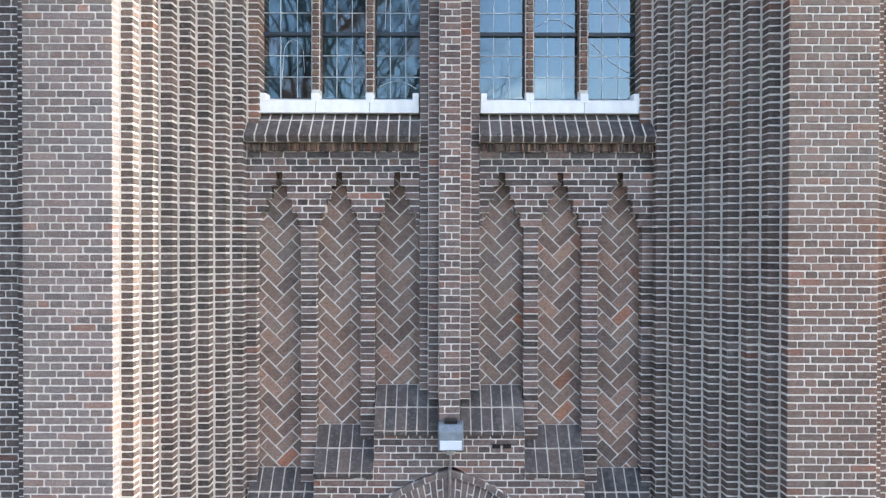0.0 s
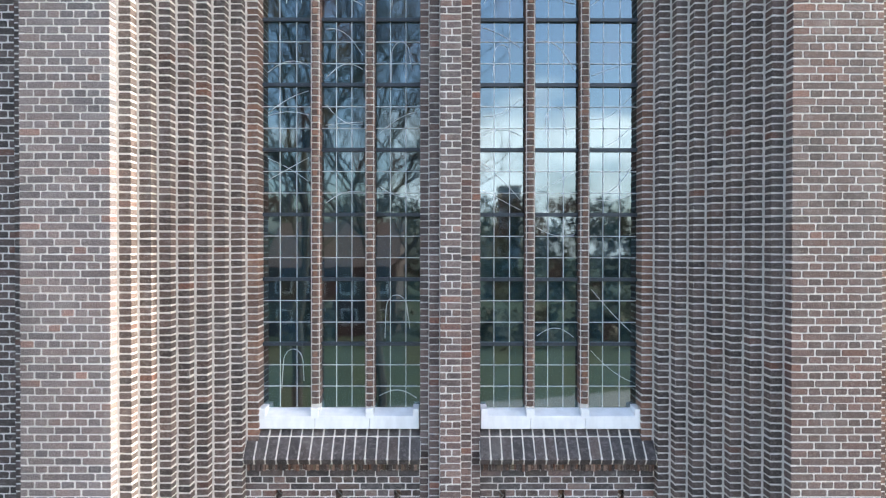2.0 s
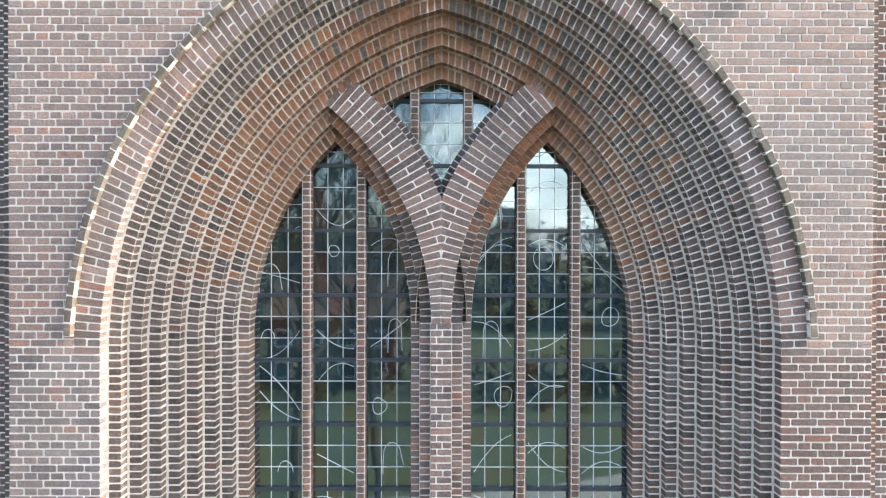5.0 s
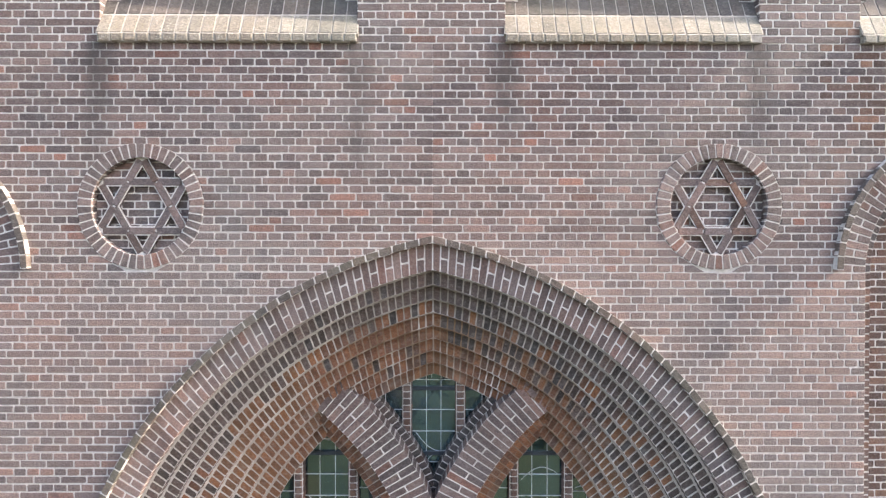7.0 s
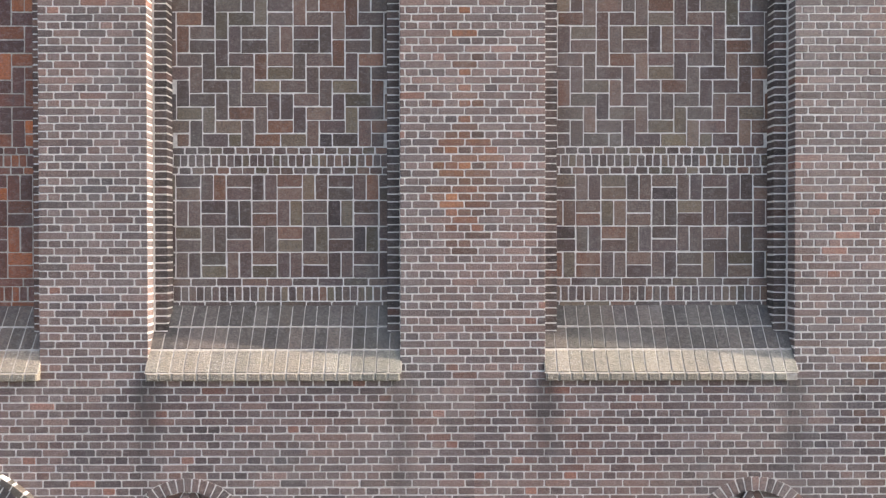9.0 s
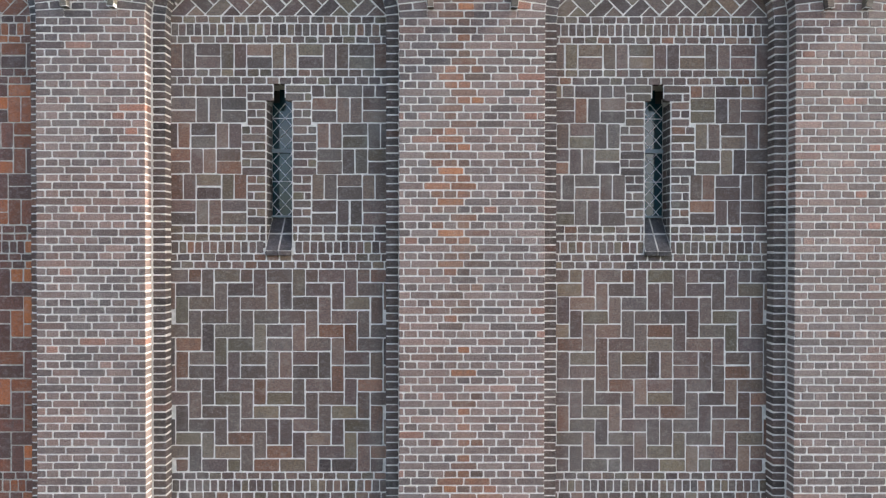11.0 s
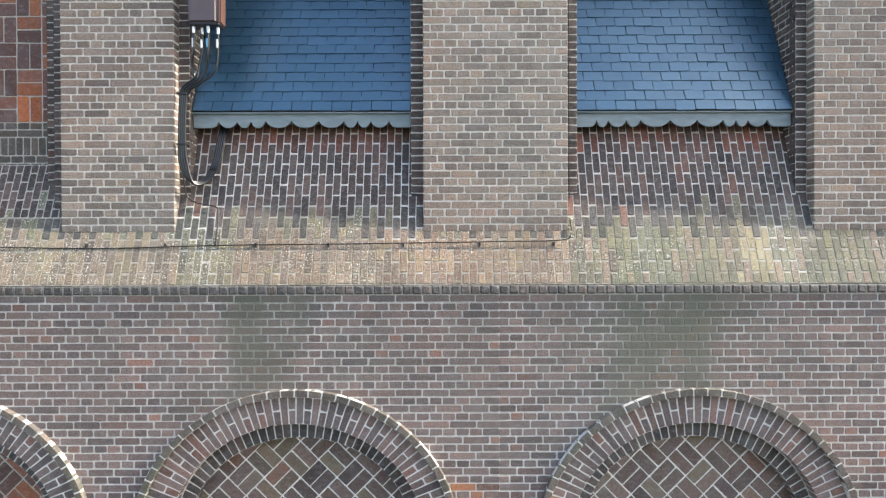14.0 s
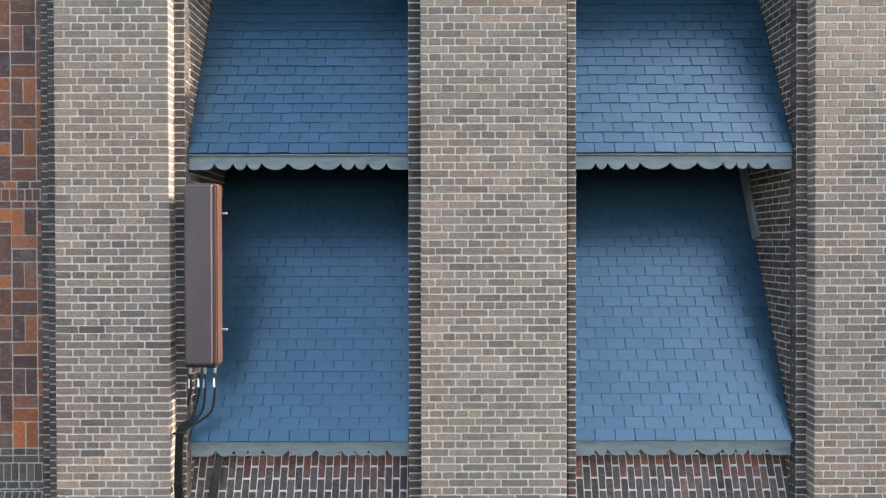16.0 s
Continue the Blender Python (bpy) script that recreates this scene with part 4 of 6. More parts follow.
def glaze(win, xa, xb, za, zb, kind, seed):
    """Panes, dark saddle bars and lead lines of one light."""
    r = random.Random(seed)
    cuts = [za] + [b for b in BARS if za + 0.1 < b < zb - 0.1] + [zb]
    lead = bmesh.new()
    for zi, (z0, z1) in enumerate(zip(cuts[:-1], cuts[1:])):
        # small quarries, three across and three high in a panel
        qv, qf = [], []
        nx, nz = 3, 3
        for ix in range(nx):
            for iz in range(nz):
                qa, qb = z0 + (z1 - z0) * iz / nz, z0 + (z1 - z0) * (iz + 1) / nz
                la, ra = span_light(qa + 0.002, xa, xb, kind)
                lb, rb = span_light(qb - 0.002, xa, xb, kind)
                pa, pb = xa + (xb - xa) * ix / nx, xa + (xb - xa) * (ix + 1) / nx
                p = [(max(pa, la), qa), (min(pb, ra), qa), (min(pb, rb), qb), (max(pa, lb), qb)]
                if p[1][0] - p[0][0] < 0.005 and p[2][0] - p[3][0] < 0.005:
                    continue
                p[1] = (max(p[1][0], p[0][0] + 0.001), p[1][1])
                p[2] = (max(p[2][0], p[3][0] + 0.001), p[2][1])
                t = r.uniform(-0.0004, 0.0004)
                b = len(qv)
                qv += [(q[0], 0.957 + t, q[1]) for q in p] + [(q[0], 0.963 + t, q[1]) for q in p]
                qf += [tuple(b + i for i in f) for f in ((0, 1, 2, 3), (7, 6, 5, 4), (0, 4, 5, 1), (1, 5, 6, 2), (2, 6, 7, 3), (3, 7, 4, 0))]
        if qv:
            link_mesh("pane", qv, qf, M_GLASS_TEAL if kind == "upper" else M_GLASS if xa > 0 else M_GLASS_OLD, win)
        for iz in range(1, nz):
            z = z0 + (z1 - z0) * iz / nz
            lo, hi = span_light(z, xa, xb, kind)
            if hi > lo:
                add_bar(lead, (lo, z), (hi, z), 0.0055, 0.947, 0.958)
        for ix in range(1, nx):
            x = xa + (xb - xa) * ix / nx
            zz = np.linspace(z0, z1, 7)
            for u, w in zip(zz[:-1], zz[1:]):
                if inside_light((x, u), xa, xb, kind) and inside_light((x, w), xa, xb, kind):
                    add_bar(lead, (x, u), (x, w), 0.0055, 0.947, 0.958)
        # free lines of the leading: arches, bent diagonals, rounded cells
        for _ in range(r.choice((1, 1, 2, 2)) if zi > 2 or kind == "upper" else r.choice((0, 0, 1))):
            w, h, shape = xb - xa, z1 - z0, r.random()
            cx, cz = xa + w * r.uniform(0.25, 0.75), z0 + h * r.uniform(0.25, 0.7)
            if shape < 0.16:
                rx, up = w * r.uniform(0.12, 0.24), h * r.uniform(0.2, 0.45)
                pts = [(cx - rx * r.uniform(1.0, 1.2), cz - up)] + [(cx - rx * math.cos(q * math.pi / 10), cz + rx * 1.4 * math.sin(q * math.pi / 10)) for q in range(11)] + [(cx + rx * r.uniform(0.9, 1.3), cz - up * r.uniform(0.5, 1.1))]
            elif shape < (0.78 if zi > 5 or kind == "upper" else 1.1):
                a, b, bow = (xa, z0 + h * r.random()), (xb, z0 + h * r.random()), r.uniform(-0.16, 0.16)
                pts = [(a[0] + (b[0] - a[0]) * f, a[1] + (b[1] - a[1]) * f + bow * math.sin(math.pi * f)) for f in [q / 10 for q in range(11)]]
            else:
                n, rx, ph = r.randint(5, 7), w * r.uniform(0.14, 0.28), r.uniform(0, 6.3)
                rim = [(cx + rx * r.uniform(0.75, 1.15) * math.cos(ph + q * 6.283 / n), cz + rx * r.uniform(0.8, 1.3) * math.sin(ph + q * 6.283 / n)) for q in range(n)]
                pts = []
                for q in range(n):
                    e, f, g = rim[q - 1], rim[q], rim[(q + 1) % n]
                    m0, m1 = ((e[0] + f[0]) / 2, (e[1] + f[1]) / 2), ((f[0] + g[0]) / 2, (f[1] + g[1]) / 2)
                    pts += [((1 - v) ** 2 * m0[0] + 2 * v * (1 - v) * f[0] + v * v * m1[0], (1 - v) ** 2 * m0[1] + 2 * v * (1 - v) * f[1] + v * v * m1[1]) for v in (0, 0.33, 0.67, 1)]
                pts.append((xa if cx > (xa + xb) / 2 else xb, cz + r.uniform(-0.2, 0.2)))
            for u, v in zip(pts[:-1], pts[1:]):
                if inside_light(u, xa, xb, kind) and inside_light(v, xa, xb, kind) and z0 < u[1] < z1 and z0 < v[1] < z1:
                    add_bar(lead, u, v, 0.0038, 0.9475, 0.958)
    part("lead_lines", lead, M_LEAD, win, "pale lead lines in squares and loose curves")
    for b in cuts[1:-1]:
        lo, hi = span_light(b, xa, xb, kind)
        if hi - lo < 0.06:
            continue
        bm = bmesh.new()
        add_bar(bm, (lo, b), (hi, b), 0.034, 0.925, 0.957)
        part("saddle_bar", bm, M_BAR, win, "dark blue-black iron saddle bar")
        for f in (0.22, 0.78):
            bm = bmesh.new()
            x = lo + (hi - lo) * f
            bmesh.ops.create_cone(bm, cap_ends=True, segments=8, radius1=0.008, radius2=0.006, depth=0.014, matrix=pose(x, 0.92, b, 90))
            part("bolt", bm, M_BAR, win)


for wi, s in enumerate((-1, 1)):
    win = tagged(new(f"window_{wi + 1}"), "tall leaded church window of three lights with dark iron bars", "window", kind="structure")
    edges = [0.285, MUL[0] - 0.045, MUL[0] + 0.045, MUL[1] - 0.045, MUL[1] + 0.045, 1.80]
    for li in range(3):
        a, b = edges[2 * li] - 0.008, edges[2 * li + 1] + 0.008
        xa, xb = sorted((s * a, s * b))
        zt = [top_of(0.60), 13.55, top_of(1.45)][li] + 0.10
        glaze(win, xa, xb, GB, zt, "side", wi * 10 + li)
win = tagged(new("window_3"), "small leaded upper light between the tracery arms", "window", kind="structure")
for li, (a, b) in enumerate(((-0.80, -0.30), (-0.21, 0.21), (0.30, 0.80))):
    glaze(win, a, b, 12.98, 14.12, "upper", 40 + li)

# near-black box added behind the glass, the nave's darkness put into its colour
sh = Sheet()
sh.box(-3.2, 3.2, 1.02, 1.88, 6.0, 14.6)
room = sh.make("wall_nave_dark", M_DARK, "near-black box standing in for the unlit interior behind the leaded glass", "wall")

# ---- window sills: white blocks and sloped brick aprons ----
def extrude_profile(name, prof, x0, x1, mat, parent, label="", bev=0.004):
    """A solid whose section (y, z) runs along x."""
    bm = bmesh.new()
    a = [bm.verts.new((x0, p[0], p[1])) for p in prof]
    b = [bm.verts.new((x1, p[0], p[1])) for p in prof]
    n = len(prof)
    bm.faces.new(a)
    bm.faces.new(b[::-1])
    for i in range(n):
        j = (i + 1) % n
        bm.faces.new((a[j], a[i], b[i], b[j]))
    bmesh.ops.recalc_face_normals(bm, faces=bm.faces)
    if bev:
        bmesh.ops.bevel(bm, geom=list(bm.edges), offset=bev, segments=1, affect="EDGES")
    return part(name, bm, mat, parent, label)


for s, side in ((-1, "left"), (1, "right")):
    sill = tagged(new("window_sill"), "white painted stone sill in three blocks below a tall window", "window sill", "sills of the tall windows", "structure")
    edges = [0.29, MUL[0], MUL[1], 1.82]
    for i in range(3):
        xa, xb = sorted((s * edges[i], s * edges[i + 1]))
        extrude_profile("sill_block", [(0.815, 6.20), (0.99, 6.20), (0.99, 6.378), (0.93, 6.35), (0.815, 6.322)], xa + 0.002, xb - 0.002, M_WHITE, sill)
    for x in (0.325, MUL[0], MUL[1], 1.785):
        w = 0.038 if x in MUL else 0.03
        extrude_profile("upstand", [(0.812, 6.30), (0.99, 6.30), (0.99, 6.405), (0.812, 6.388)], s * x - w, s * x + w, M_WHITE, sill)
    # sloped apron of dark bricks, two rows and a rounded nose
    sh = Sheet()
    ms = Masonry(None, M_COPING, 80, (0, 0.7, 6))
    p0, p1 = V((0.665, 5.962)), V((0.875, 6.205))
    nn = V((0.0, -(p1 - p0)[1], (p1 - p0)[0]))
    nn /= np.linalg.norm(nn)
    xa, xb = 0.275, 1.925
    for (f0, f1) in ((0.0, 0.70), (0.70, 1.0)):
        n = 16
        for i in range(n):
            x0, x1 = xa + (xb - xa) * i / n + 0.006, xa + (xb - xa) * (i + 1) / n - 0.006
            q0, q1 = p0 + (p1 - p0) * (f0 + 0.014), p0 + (p1 - p0) * (f1 - 0.014)
            ms.add([(s * x0, q0[0], q0[1]), (s * x1, q0[0], q0[1]), (s * x1, q1[0], q1[1]), (s * x0, q1[0], q1[1])], nn, 0.05, 0.005)
    for i in range(16):
        x0, x1 = xa + (xb - xa) * i / 16 + 0.006, xa + (xb - xa) * (i + 1) / 16 - 0.006
        ms.add([(s * x0, 0.692, 5.902), (s * x1, 0.692, 5.902), (s * x1, 0.664, 5.962), (s * x0, 0.664, 5.962)], V((0, -0.906, -0.423)), 0.10, 0.006)
    c = nn * 0.004
    sh.poly([(s * xa, p0[0] - c[1], p0[1] - c[2]), (s * xb, p0[0] - c[1], p0[1] - c[2]), (s * xb, p1[0] - c[1], p1[1] - c[2]), (s * xa, p1[0] - c[1], p1[1] - c[2])])
    sh.poly([(s * xa, 0.697, 5.905), (s * xb, 0.697, 5.905), (s * xb, 0.671, 5.96), (s * xa, 0.671, 5.96)])
    sh.poly([(s * xa, 0.697, 5.905), (s * xb, 0.697, 5.905), (s * xb, 0.80, 5.905), (s * xa, 0.80, 5.905)])
    ms.owner = sh.make(f"trim_sill_apron_{side}", M_MORTAR_TAN, "sloped apron of dark glazed bricks below the white sill", "sill apron")
    ms.finish()
    # course of projecting brick ends and one projecting course below it
    sh = Sheet()
    ms = Masonry(None, M_DAMP_SHADED, 80, (0, 0.7, 5.8))
    x = 0.29
    while x < 1.9:
        w, yy, zb = rng.uniform(0.019, 0.027), rng.uniform(0.735, 0.765), 5.826 + rng.uniform(-0.006, 0.008)
        ms.add([(s * x, yy, zb), (s * (x + w), yy, zb), (s * (x + w), yy - 0.006, 5.903), (s * x, yy - 0.006, 5.903)], OUT, 0.08, 0.006, rng.choice((M_RED, M_PANEL_LOW, M_PANEL, M_DAMP_SHADED)))
        x += w + 0.003
    for r in strip_row(0.28, 1.9, 5.762, 0.06, ST, 0.05):
        x0, x1 = max(r[0], 0.286) + 0.005, min(r[2], 1.92) - 0.005
        if x1 - x0 > 0.03:
            ms.add([(s * x0, 0.772, 5.766), (s * x1, 0.772, 5.766), (s * x1, 0.772, 5.822), (s * x0, 0.772, 5.822)], OUT, 0.08, 0.004, M_COPING if rng.random() < 0.75 else M_BRICK)
    sh.poly([(s * 0.284, 0.777, 5.762), (s * 1.93, 0.777, 5.762), (s * 1.93, 0.777, 5.91), (s * 0.284, 0.777, 5.91)])
    ms.owner = sh.make(f"trim_dentil_{side}", M_MORTAR, "row of small projecting brick ends below the sill", "dentil course")
    ms.finish()

# ---- blind panels under the windows ----
PAN = [(0.287, 0.707), (0.843, 1.263), (1.41, 1.83)]
HEADS = [(5.12, 0.210), (5.248, 0.178), (5.376, 0.122), (5.504, 0.076), (5.632, 0.030)]
BOT = [3.60, 3.22, 2.81]


def panel_holes(z):
    holes = []
    for s in (-1, 1):
        for a, b in PAN:
            h = None
            for zt, hw in HEADS:
                if z < zt:
                    h = hw
                    break
            if h:
                c = s * (a + b) / 2
                holes.append((c - h, c + h))
    return holes


sh = Sheet()
ms = Masonry(None, M_BRICK, 150, (0, 0.78, 5.3))
bond(ms, sh, 2.304, 5.76, lambda z: cut([(-1.93, -0.288), (0.288, 1.93)], panel_holes(z)), 0.784, 0.105, 0.13, 0.02, lambda p: M_COPING if p[1] > 5.6 and rng.random() < 0.7 else (M_JAMB_SHADED if rng.random() < 0.5 else None))
ms.owner = sh.make("wall_blind_arcade", M_MORTAR, "brick arcade front with stepped corbelled panel heads", "wall")
ms.finish()
for s in (-1, 1):
    for (a, b), zb in zip(PAN, BOT):
        sh = Sheet()
        ms = Masonry(None, M_PANEL_LOW, 60, ((a + b) / 2 * s, 0.9, 4.4))
        xa, xb = sorted((s * a, s * b))
        xa, xb = xa - 0.02, xb + 0.02
        flat(ms, herring(-2.2, 2.2, -2.2, 2.2), 0.885, rect(xa, xb, zb - 0.1, 5.66), radians(45), ((xa + xb) / 2 + 0.02, 4.3), 0.04)
        sh.poly([(xa, 0.890, zb - 0.1), (xb, 0.890, zb - 0.1), (xb, 0.890, 5.68), (xa, 0.890, 5.68)])
        ms.owner = tagged(sh.make("blind_panel", M_MORTAR, "narrow recessed panel of brown herringbone bricks", "wall panel"), group="herringbone panels under the windows")
        ms.finish()
sh = Sheet()
sh.box(-2.0, 2.0, 0.93, 1.0, 0, 6.2)
sh.make("wall_arcade_back", M_MORTAR, "wall behind the blind panels", "wall")

# ---- door gable: stepped copings, gable wall and pointed door hood ----
def coping(x0, x1, zt, zb, yb, yf, rows, cols, name="gable_step"):
    """A sloped block of dark bricks in rows."""
    sh = Sheet()
    ms = Masonry(None, M_COPING, 60, (x0, yf, zb))
    p0, p1 = V((yf, zb)), V((yb, zt))
    nn = V((0.0, -(p1 - p0)[1], (p1 - p0)[0]))
    nn /= np.linalg.norm(nn)
    for r in range(rows):
        for i in range(cols):
            u0, u1 = x0 + (x1 - x0) * i / cols + 0.0048, x0 + (x1 - x0) * (i + 1) / cols - 0.0048
            q0, q1 = p0 + (p1 - p0) * (r / rows + 0.012), p0 + (p1 - p0) * ((r + 1) / rows - 0.012)
            ms.add([(u0, q0[0], q0[1]), (u1, q0[0], q0[1]), (u1, q1[0], q1[1]), (u0, q1[0], q1[1])], nn, 0.06, 0.005)
    for i in range(cols):
        u0, u1 = x0 + (x1 - x0) * i / cols + 0.0048, x0 + (x1 - x0) * (i + 1) / cols - 0.0048
        ms.add([(u0, yf, zb - 0.045), (u1, yf, zb - 0.045), (u1, yf, zb - 0.002), (u0, yf, zb - 0.002)], OUT, 0.1, 0.005)
    b = len(sh.v)
    c = nn * 0.004
    sh.v += [(x, y, z) for x in (x0 + 0.003, x1 - 0.003) for y, z in ((yf - c[1], zb - c[2]), (yb - c[1], zt - c[2]), (yb + 0.03, zb - 0.04), (yf + 0.006, zb - 0.04))]
    sh.f += [tuple(b + i for i in q) for q in ((0, 1, 2, 3), (7, 6, 5, 4), (0, 4, 5, 1), (1, 5, 6, 2), (2, 6, 7, 3), (3, 7, 4, 0))]
    ms.owner = tagged(sh.make(name, M_MORTAR_MID, "sloped coping of dark bricks stepping down beside the door gable", "coping"), group="stepped copings of the gable")
    ms.finish()


for s in (-1, 1):
    for x0, x1, zt, zb, cols in ((0.10, 0.70, 3.60, 3.225, 6), (0.70, 1.26, 3.215, 2.835, 5), (1.26, 1.90, 2.80, 2.42, 6)):
        xa, xb = sorted((s * x0, s * x1))
        coping(xa, xb, zt, zb, 0.87, 0.60, 2, cols)
sh = Sheet()
ms = Masonry(None, M_BRICK, 90, (0, 0.62, 3))
DR, DC, DZ = 1.33, 0.35, 1.299


def door_hole(z):
    s = (DR + 0.27) ** 2 - (z - DZ) ** 2
    h = math.sqrt(s) - DC if s > DC ** 2 else 0
    return (-h, h) if h > 0.01 and z < 2.9 else None


bond(ms, sh, 2.304, 3.20, lambda z: cut([(-0.70, 0.70)] if z > 2.80 else [(-1.26, 1.26)], [door_hole(z)]), 0.645, 0.1, 0.12, 0.0)
ms.owner = sh.make("wall_door_gable", M_MORTAR, "low brick gable wall over the church door", "wall")
ms.finish()


def door_arc(r, sgn):
    end = math.acos(DC / r)
    return lambda t: (sgn * (r * math.cos(t * end) - DC), DZ + r * math.sin(t * end))


for sgn, side in ((-1, "left"), (1, "right")):
    sh = Sheet()
    ms = Masonry(None, M_BRICK, 30, (0, 0.6, 2.6))
    ci, cf = door_arc(DR, sgn), door_arc(DR + 0.21, sgn)
    ring(ms, sh, ci, cf, steps_of(cf, 0.05, 1, CO), 0.63, 0.15, True)
    ci, cf = door_arc(DR + 0.215, sgn), door_arc(DR + 0.27, sgn)
    ring(ms, sh, ci, cf, steps_of(cf, 0.05, 1, 0.12), 0.60, 0.12)
    ms.owner = sh.make(f"trim_door_hood_{side}", M_MORTAR, "pointed brick hood over the church door", "door hood")
    ms.finish()
sh = Sheet()
sh.box(-1.3, 1.3, 0.80, 0.92, 0, 2.7)
sh.make("wall_door_back", M_DARK, "dark boarded wall under the door hood", "wall")


# ---- rosettes with six-pointed stars ----
for c in STAR:
    star = Sheet()
    ms = Masonry(None, M_BRICK, 90, (c[0], 0, c[1]))
    n = 46
    ring(ms, star, lambda t: (c[0] + 0.395 * math.cos(t), c[1] + 0.395 * math.sin(t)), lambda t: (c[0] + 0.512 * math.cos(t), c[1] + 0.512 * math.sin(t)), [2 * math.pi * i / n for i in range(n + 1)], 0.0, 0.12, False, 0.004)
    bond(ms, star, c[1] - 0.43, c[1] + 0.43, lambda z: [d for d in [disc(c, 0.405, z)] if d], 0.078, 0.03, 0)
    star.poly([(c[0] + 0.5 * math.cos(a * 0.2), 0.09, c[1] + 0.5 * math.sin(a * 0.2)) for a in range(32)])
    for i in range(40):
        t0, t1 = 2 * math.pi * i / 40, 2 * math.pi * (i + 1) / 40
        star.poly([(c[0] + r * math.cos(t), 0.016, c[1] + r * math.sin(t)) for r, t in ((0.495, t0), (0.60, t0), (0.60, t1), (0.495, t1))])
    owner = tagged(star.make("rosette", M_MORTAR, "round brick rosette with a sunken six-pointed star", "rosette"), group="star rosettes")
    tips = [(c[0] + 0.40 * math.cos(radians(90 + 60 * i)), c[1] + 0.40 * math.sin(radians(90 + 60 * i))) for i in range(6)]
    bed = Sheet()
    for o in (0, 1):
        for i in range(3):
            a, b = V(tips[(o + 2 * i) % 6]), V(tips[(o + 2 * i + 2) % 6])
            d = (b - a) / np.linalg.norm(b - a)
            w = V((-d[1], d[0])) * 0.028
            g = w * 1.34
            bed.poly([(q[0], 0.034 + 0.003 * (3 * o + i) / 3, q[1]) for q in (a - g, b - g, b + g, a + g)])
            cuts = [0.03, 0.335, 0.665, 0.97]
            for f0, f1 in zip(cuts[:-1], cuts[1:]):
                p, q = a + (b - a) * f0 + d * 0.006, a + (b - a) * f1 - d * 0.006
                yy = 0.026 + 0.006 * o + rng.uniform(-0.003, 0.003)
                ms.add([(p[0] - w[0], yy, p[1] - w[1]), (q[0] - w[0], yy, q[1] - w[1]), (q[0] + w[0], yy, q[1] + w[1]), (p[0] + w[0], yy, p[1] + w[1])], OUT, 0.07, 0.005, M_BRICK if rng.random() < 0.7 else M_RED)
    link_mesh("star_bed", bed.v, bed.f, M_MORTAR, owner)
    ms.owner = owner
    ms.finish()


# ---- niches ----
def arch_strips(ms, sh, c, ao, ai, bo, bi, zspring, z0, y, depth):
    """One set-back order: straight jambs and a curved head."""
    n = int(round((zspring - z0) / CO))
    for s in (-1, 1):
        for i in range(n):
            zb = zspring - (i + 1) * CO
            e = rng.uniform(-0.0015, 0.0015, 3)
            ms.add([(c + s * (ai + e[0]), y + e[1], zb + 0.0055), (c + s * (ao - 0.012), y + e[1], zb + 0.0055), (c + s * (ao - 0.012), y + e[1], zb + CO - 0.0055), (c + s * (ai + e[0]), y + e[1], zb + CO - 0.0055)], OUT, depth)
        xi, xo = c + s * (ai + 0.004), c + s * (ao + 0.01)
        sh.poly([(xi, y + 0.004, z0), (xo, y + 0.004, z0), (xo, y + 0.004, zspring), (xi, y + 0.004, zspring)])
        sh.poly([(xi, y + 0.004, z0), (xi, y + depth, z0), (xi, y + depth, zspring), (xi, y + 0.004, zspring)])
    ci = lambda t: (c + ai * math.cos(t), zspring + bi * math.sin(t))
    cf = lambda t: (c + (ao - 0.008) * math.cos(t), zspring + (bo - 0.008) * math.sin(t))
    first = len(ms.items)
    ring(ms, sh, ci, cf, steps_of(ci, 0, math.pi, CO), y, depth, lap=0.024)
    # most head bricks near black: staining and the shade under the arch together
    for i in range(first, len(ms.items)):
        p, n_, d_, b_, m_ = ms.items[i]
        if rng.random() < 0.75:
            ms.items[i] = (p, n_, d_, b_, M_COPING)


def head_ring(c, a, b, zspring, name, drip_name, foot, rw=0.213):
    sh = Sheet()
    ms = Masonry(None, M_BRICK, 60 if abs(c) < 2 else 15, (c, 0, zspring + b))
    ci = lambda t: (c + a * math.cos(t), zspring + b * math.sin(t))
    cf = lambda t: (c + (a + rw) * math.cos(t), zspring + (b + rw) * math.sin(t))
    ring(ms, sh, ci, cf, steps_of(ci, 0, math.pi, 0.058), 0.0, 0.115, True)
    ms.owner = sh.make(name, M_MORTAR, "round arch of upright bricks over a blind niche", "arch ring")
    ms.finish()
    sh = Sheet()
    ms = Masonry(None, M_HOOD, 30 if abs(c) < 2 else 10, (c, 0, zspring + b))
    di = lambda t: (c + (a + rw) * math.cos(t), zspring + (b + rw) * math.sin(t))
    df = lambda t: (c + (a + rw + 0.056) * math.cos(t), zspring + (b + rw + 0.056) * math.sin(t))
    ring(ms, sh, di, df, steps_of(di, foot, math.pi - foot, 0.11), 0.0, 0.03, False, 0.055)
    ms.owner = sh.make(drip_name, M_MORTAR, "projecting mossy brick drip mould over a niche arch", "drip mould")
    ms.finish()


